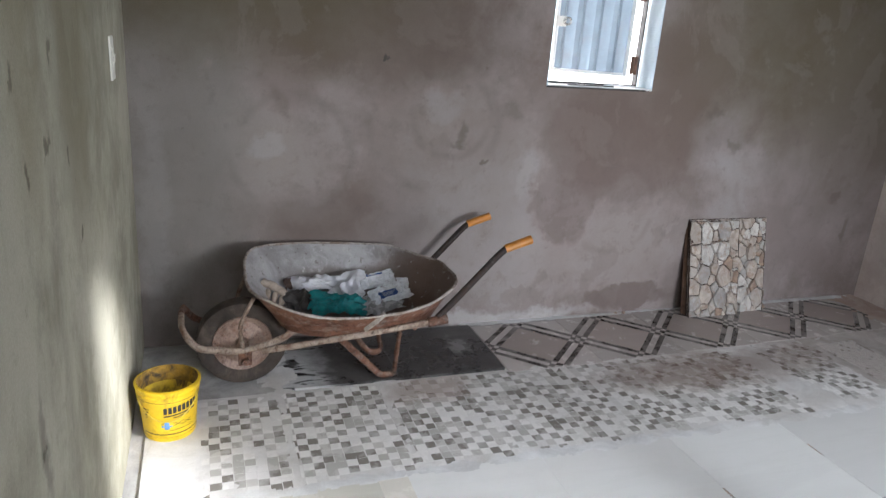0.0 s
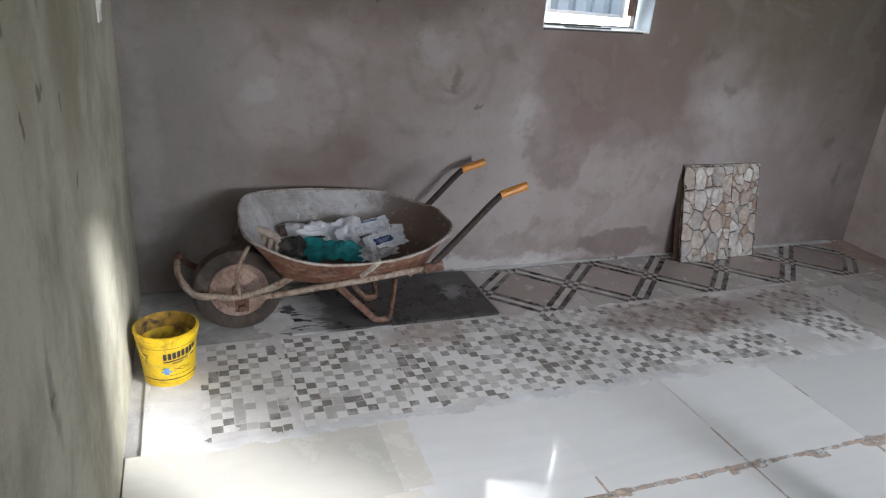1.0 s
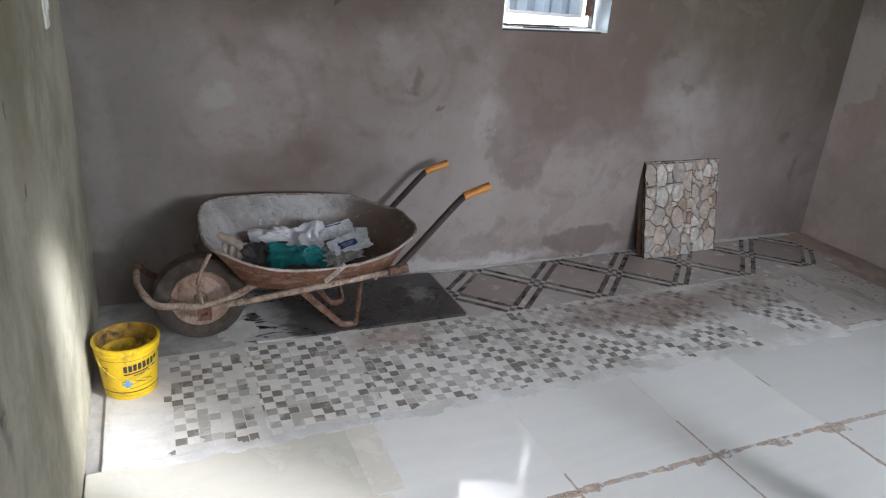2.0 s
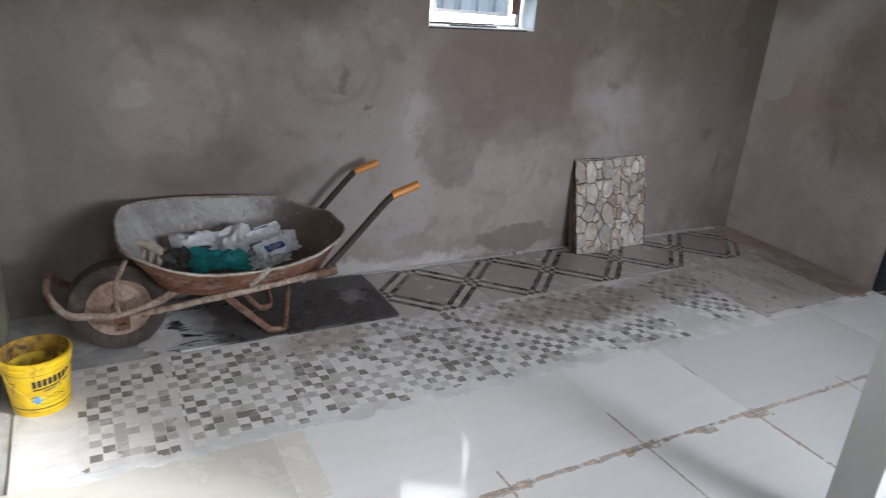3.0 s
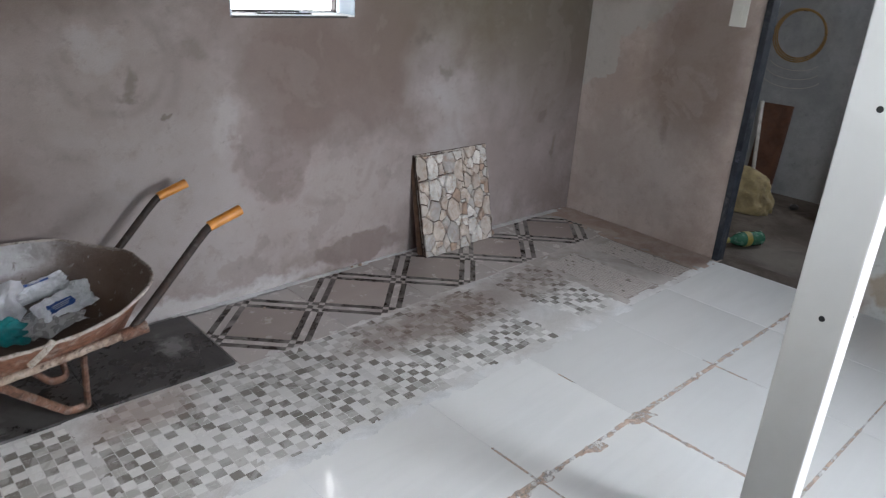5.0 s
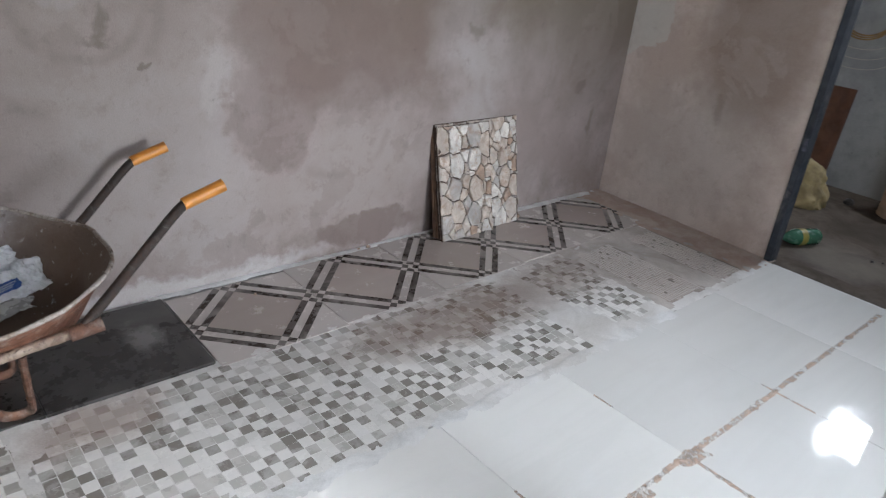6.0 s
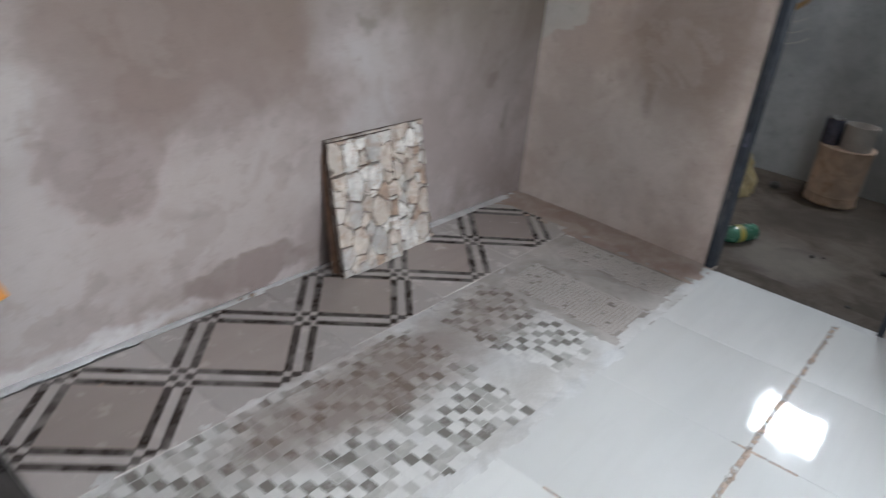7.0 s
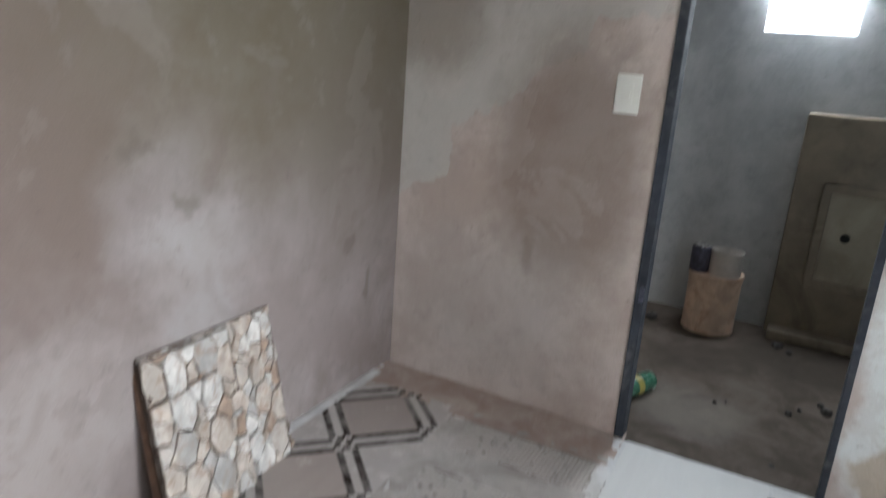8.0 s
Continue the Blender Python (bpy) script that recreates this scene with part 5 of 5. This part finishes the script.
def inlay_mesh():
    """The darker field inside a tile's inner diamond."""
    r = HALF - OFF - STR * math.sqrt(2) - 0.001
    bm = bmesh.new()
    lo = [bm.verts.new((x, y, 0.0)) for x, y in ((r, 0), (0, r), (-r, 0), (0, -r))]
    hi = [bm.verts.new((x, y, 0.0004)) for x, y in ((r, 0), (0, r), (-r, 0), (0, -r))]
    bm.faces.new(hi)
    for i in range(4):
        bm.faces.new((lo[i], lo[(i + 1) % 4], hi[(i + 1) % 4], hi[i]))
    return finish("inlay", bm, INLAY, None)


inlay_me = inlay_mesh()
tile_me = finish("diamond_tile", boxed((-HALF + 0.0015, HALF - 0.0015, -HALF, HALF, -0.006, 0.0), bevel=0.0008), DIAMOND_TILE)
for i in range(5):
    xc = -2.252 + 0.4535 * i
    t = shared("tile", tile_me, diamond_row, pose(xc, YC + SL * (xc + 1.2), 0.001))
    shared("inlay", inlay_me, t, pose(0, 0, 0.0001))
    for q in range(4):
        for me in stripes:
            shared("stripe", me, t, pose(0, 0, 0.0002 * (q % 2), 0, 0, 90 * q))

black = tagged(new("black_tile_pair"), "two charcoal tiles smeared with pale grout at one end", "floor", kind="structure")
for x0, x1 in ((-2.94, -2.487), (-3.40, -2.943)):
    part("tile", boxed((x0, x1, -0.474, -0.035, -0.006, 0.006), bevel=0.001), BLACK_TILE, black)

# mortar and grout
stuff("mortar_left", crust(-3.905, -3.30, -0.545, -0.002, -0.006, 0.006, 0.018, -0.4, 2, 0.05), GREY_MORTAR, "smooth grey mortar under the wheel", "mortar")
stuff("grout_smear", crust(-3.50, -3.30, -0.56, -0.10, 0.0062, 0.003, 0.007, 0.62, 7, 0.09, 12), GROUT, "pale grout smeared over the charcoal tile's end", "grout")
stuff("grout_bed", boxed((-3.86, -0.88, -1.058, -0.478, -0.0065, -0.0007)), GROUT, "pale smeared grout bed of the mosaic", "grout")
stuff("mortar_edge", crust(-0.275, -0.02, -1.05, 0.012, -0.0022, 0.005, 0.012, -0.7, 4, 0.03), RED_MORTAR, "rough reddish mortar strip along the wall", "mortar")
stuff("mortar_bed", boxed((-0.90, -0.25, -1.06, -0.44, -0.0075, -0.0026)), TINY_BED, "dark mortar bed showing between the tiny chips", "mortar")
for k, (x0, x1, y0, y1) in enumerate(((-0.925, -0.845, -1.06, -0.44), (-0.62, -0.455, -1.06, -0.44), (-0.88, -0.25, -0.545, -0.43), (-0.28, -0.20, -1.06, -0.43), (-0.9, -0.2, -1.075, -1.0))):
    stuff("mortar_smear", crust(x0, x1, y0, y1, -0.0014, 0.0020, 0.008, 0.45, 61 + k, 0.035, 9), BEIGE_MORTAR if k != 4 else GROUT, "beige mortar smeared round the tiny mosaic", "mortar")
stuff("wall_foot_grout", crust(-2.52, -0.06, -0.034, 0.012, -0.002, 0.008, 0.007, 0.25, 5, 0.02, 8), WHITE_GROUT, "white grout line along the foot of the wall", "grout")
stuff("wall_foot_grout", crust(-0.80, -0.13, -0.040, 0.012, 0.0008, 0.006, 0.007, 0.05, 8, 0.02, 8), WHITE_GROUT, "white grout line along the foot of the wall", "grout")
stuff("row_joint_grout", crust(-2.5, -0.25, -0.505, -0.452, -0.002, 0.003, 0.008, 0.35, 15, 0.02, 8), GROUT, "pale grout between the tile rows", "grout")
stuff("sill_mortar", crust(-0.36, -0.06, -1.085, -1.005, -0.003, 0.010, 0.009, 0.25, 6, 0.03, 10), WHITE_GROUT, "white mortar lip beside the door frame", "mortar")
for k, (x0, x1, y0, y1, lv) in enumerate(((-3.44, -3.38, -1.06, -0.49, 0.62), (-3.06, -3.00, -1.05, -0.46, 0.62), (-3.05, -2.95, -0.64, -0.44, 0.4), (-1.40, -1.18, -1.06, -0.86, 0.45),
                                          (-1.36, -1.22, -0.92, -0.48, 0.62), (-3.86, -3.68, -1.06, -0.52, 0.35), (-3.8, -0.9, -1.095, -1.03, 0.35), (-2.5, -0.9, -0.52, -0.462, 0.55))):
    stuff("grout_smear", crust(x0, x1, y0, y1, 0.0002 if k == 6 else 0.0004, 0.0007 if k == 6 else 0.0022, 0.008, lv, 20 + k, 0.04, 13), GROUT if k != 6 else WHITE_GROUT, "pale grout smeared across the mosaic seam", "grout")
# clay dirt in the joints of the cream tiles: thin lines first, then spilled patches
for k, (x0, x1, y0, y1, lv) in enumerate(((-2.72, -0.14, -1.559, -1.537, 0.12), (-1.628, -1.608, -2.09, -1.548, 0.25), (-1.096, -1.080, -1.68, -1.50, 0.45), (-2.117, -2.103, -1.58, -1.36, 0.35),
                                          (-2.628, -2.612, -1.90, -1.47, 0.35), (-1.626, -1.610, -1.30, -1.22, 0.45), (-3.0, -0.3, -2.068, -2.052, 0.50), (-2.118, -2.102, -2.06, -1.55, 0.5))):
    stuff("joint_dirt", crust(x0, x1, y0, y1, 0.0, 0.0007, 0.0045, lv, 140 + k, 0.005, 16, 0.0004), SOIL, "thin reddish clay dirt along the tile joint", "dirt")
for k, (x0, x1, y0, y1, lv) in enumerate(((-1.70, -1.54, -1.60, -1.515, 0.52), (-2.72, -2.52, -1.59, -1.52, 0.50), (-1.15, -1.04, -1.58, -1.52, 0.55), (-2.22, -2.04, -1.59, -1.515, 0.50),
                                          (-1.66, -1.58, -1.80, -1.57, 0.72), (-2.40, -1.70, -1.585, -1.525, 0.66), (-2.00, -1.80, -1.60, -1.53, 0.55), (-1.60, -1.12, -1.572, -1.527, 0.70))):
    stuff("joint_dirt", crust(x0, x1, y0, y1, 0.0, 0.0008, 0.004, lv, 40 + k, 0.04, 8, 0.0003), SOIL, "reddish clay dirt spilled at the tile corners", "dirt")

# mosaic chips
mosaic = tagged(new("mosaic_band"), "band of pale, grey and dark square mosaic chips", "floor", kind="structure")
PITCH, CHIP = 0.0345, 0.0338


def chip_mesh(k, size, material, h=0.0045):
    rnd = random.Random(70 + k)
    bm = bmesh.new()
    a, b = size / 2, size / 2 - 0.0007
    lo = [(-a, -a), (a, -a), (a, a), (-a, a)]
    hi = [(-b, -b), (b, -b), (b, b), (-b, b)]
    p = [bm.verts.new((x, y, -h)) for x, y in lo]
    m = [bm.verts.new((x, y, -0.0005)) for x, y in lo]
    t = [bm.verts.new((x, y, rnd.uniform(-0.0002, 0.0001))) for x, y in hi]
    for u, v in ((p, m), (m, t)):
        for i in range(4):
            bm.faces.new((u[i], u[(i + 1) % 4], v[(i + 1) % 4], v[i]))
    bm.faces.new(t)
    return finish("chip", bm, material, None)


chips = [[chip_mesh(3 * t + k, CHIP - 0.0006 * k, MOSAIC[t]) for k in range(3)] for t in range(3)]
rest = [bmesh.new() for _ in range(3)]
rnd = random.Random(3)


def lay(x, y, own, even):
    tone = rnd.choices((0, 1, 2), (0.06, 0.32, 0.62) if even else (0.78, 0.22, 0.0))[0]
    m = pose(x + rnd.uniform(-0.0012, 0.0012), y + rnd.uniform(-0.0012, 0.0012), -0.0003 + rnd.uniform(-0.0003, 0.0003), rnd.uniform(-0.15, 0.15), rnd.uniform(-0.15, 0.15), rnd.uniform(-2.0, 2.0))
    me = chips[tone][rnd.randrange(3)]
    if own:
        shared("chip", me, mosaic, m)
    else:
        n0 = len(rest[tone].verts)
        rest[tone].from_mesh(me)
        rest[tone].verts.ensure_lookup_table()
        bmesh.ops.transform(rest[tone], matrix=m, verts=rest[tone].verts[n0:])


# a chequer with a chip out of turn now and then, so that two like chips meet
phase = [[i + (rnd.random() < 0.07) for j in range(16)] for i in range(80)]
shift = [0.006 * math.sin(k * 0.9) + rnd.uniform(-0.003, 0.003) for k in range(80)]
for i in range(68):
    for j in range(16):
        x, y = -3.70 + PITCH * (i + 0.5), -0.497 - PITCH * (j + 0.5)
        y += shift[i]
        f = noise.fractal(Vector((x, y, 1.5)) * 7, 0.9, 2.1, 3)
        edge = min((x + 3.70), (-1.36 - x), (y + 1.05))
        if edge < 0.03 + 0.03 * f and rnd.random() < 0.75 or f > 0.62 and rnd.random() < 0.5:
            continue
        lay(x, y, -2.56 < x < -1.92, (j + phase[i][j]) % 2)
for i in range(10):
    for j in range(15):
        x, y = -1.243 + PITCH * (i + 0.5), -0.485 - PITCH * (j + 0.5) + 0.012 * math.sin(i)
        if (j == 14 or i == 9 or i == 0) and rnd.random() < 0.4:
            continue
        lay(x, y, False, (j + phase[i + 3][j]) % 2)
for t, nm in enumerate(("pale", "grey", "dark")):
    tagged(part("mosaic_chips", rest[t], MOSAIC[t], mosaic, nm + " mosaic chips set in smeared grout", None), kind="stuff")

# tiny mosaic: narrow rows with dark gaps between them
bm, dots = bmesh.new(), bmesh.new()
for x0, x1, y0, y1 in ((-0.865, -0.60, -1.02, -0.515), (-0.475, -0.265, -1.02, -0.455)):
    nx, ny = int((x1 - x0) / 0.0150), int((y1 - y0) / 0.0150)
    for i in range(nx):
        for j in range(ny):
            x, y = x0 + 0.015 * (i + 0.5), y0 + 0.015 * (j + 0.5)
            rim = min(x - x0, x1 - x, y - y0, y1 - y) + 0.022 * noise.noise(Vector((x, y, 4)) * 22)
            if rim < 0.008 or noise.noise(Vector((x, y, 9)) * 40) > 0.62:
                continue
            if rnd.random() < 0.05:
                box(dots, x - 0.0046, x + 0.0046, y - 0.0056, y + 0.0056, -0.004, -0.0006)
                continue
            a, b, z = 0.0050, 0.0066, -0.0008 + rnd.uniform(-0.0007, 0.0005)
            lo = [bm.verts.new((x + u * a, y + v * b, -0.0035)) for u, v in ((-1, -1), (1, -1), (1, 1), (-1, 1))]
            hi = [bm.verts.new((x + u * a * 0.86, y + v * b * 0.9, z)) for u, v in ((-1, -1), (1, -1), (1, 1), (-1, 1))]
            bm.faces.new(hi)
            for k in range(4):
                bm.faces.new((lo[k], lo[(k + 1) % 4], hi[(k + 1) % 4], hi[k]))
stuff("tiny_mosaic", bm, SMALL_CHIP, "tiny beige mosaic chips in narrow rows", "mosaic", None)
stuff("dark_mosaic_dots", dots, MOSAIC[2], "sparse dark chips among the tiny mosaic", "mosaic", None)
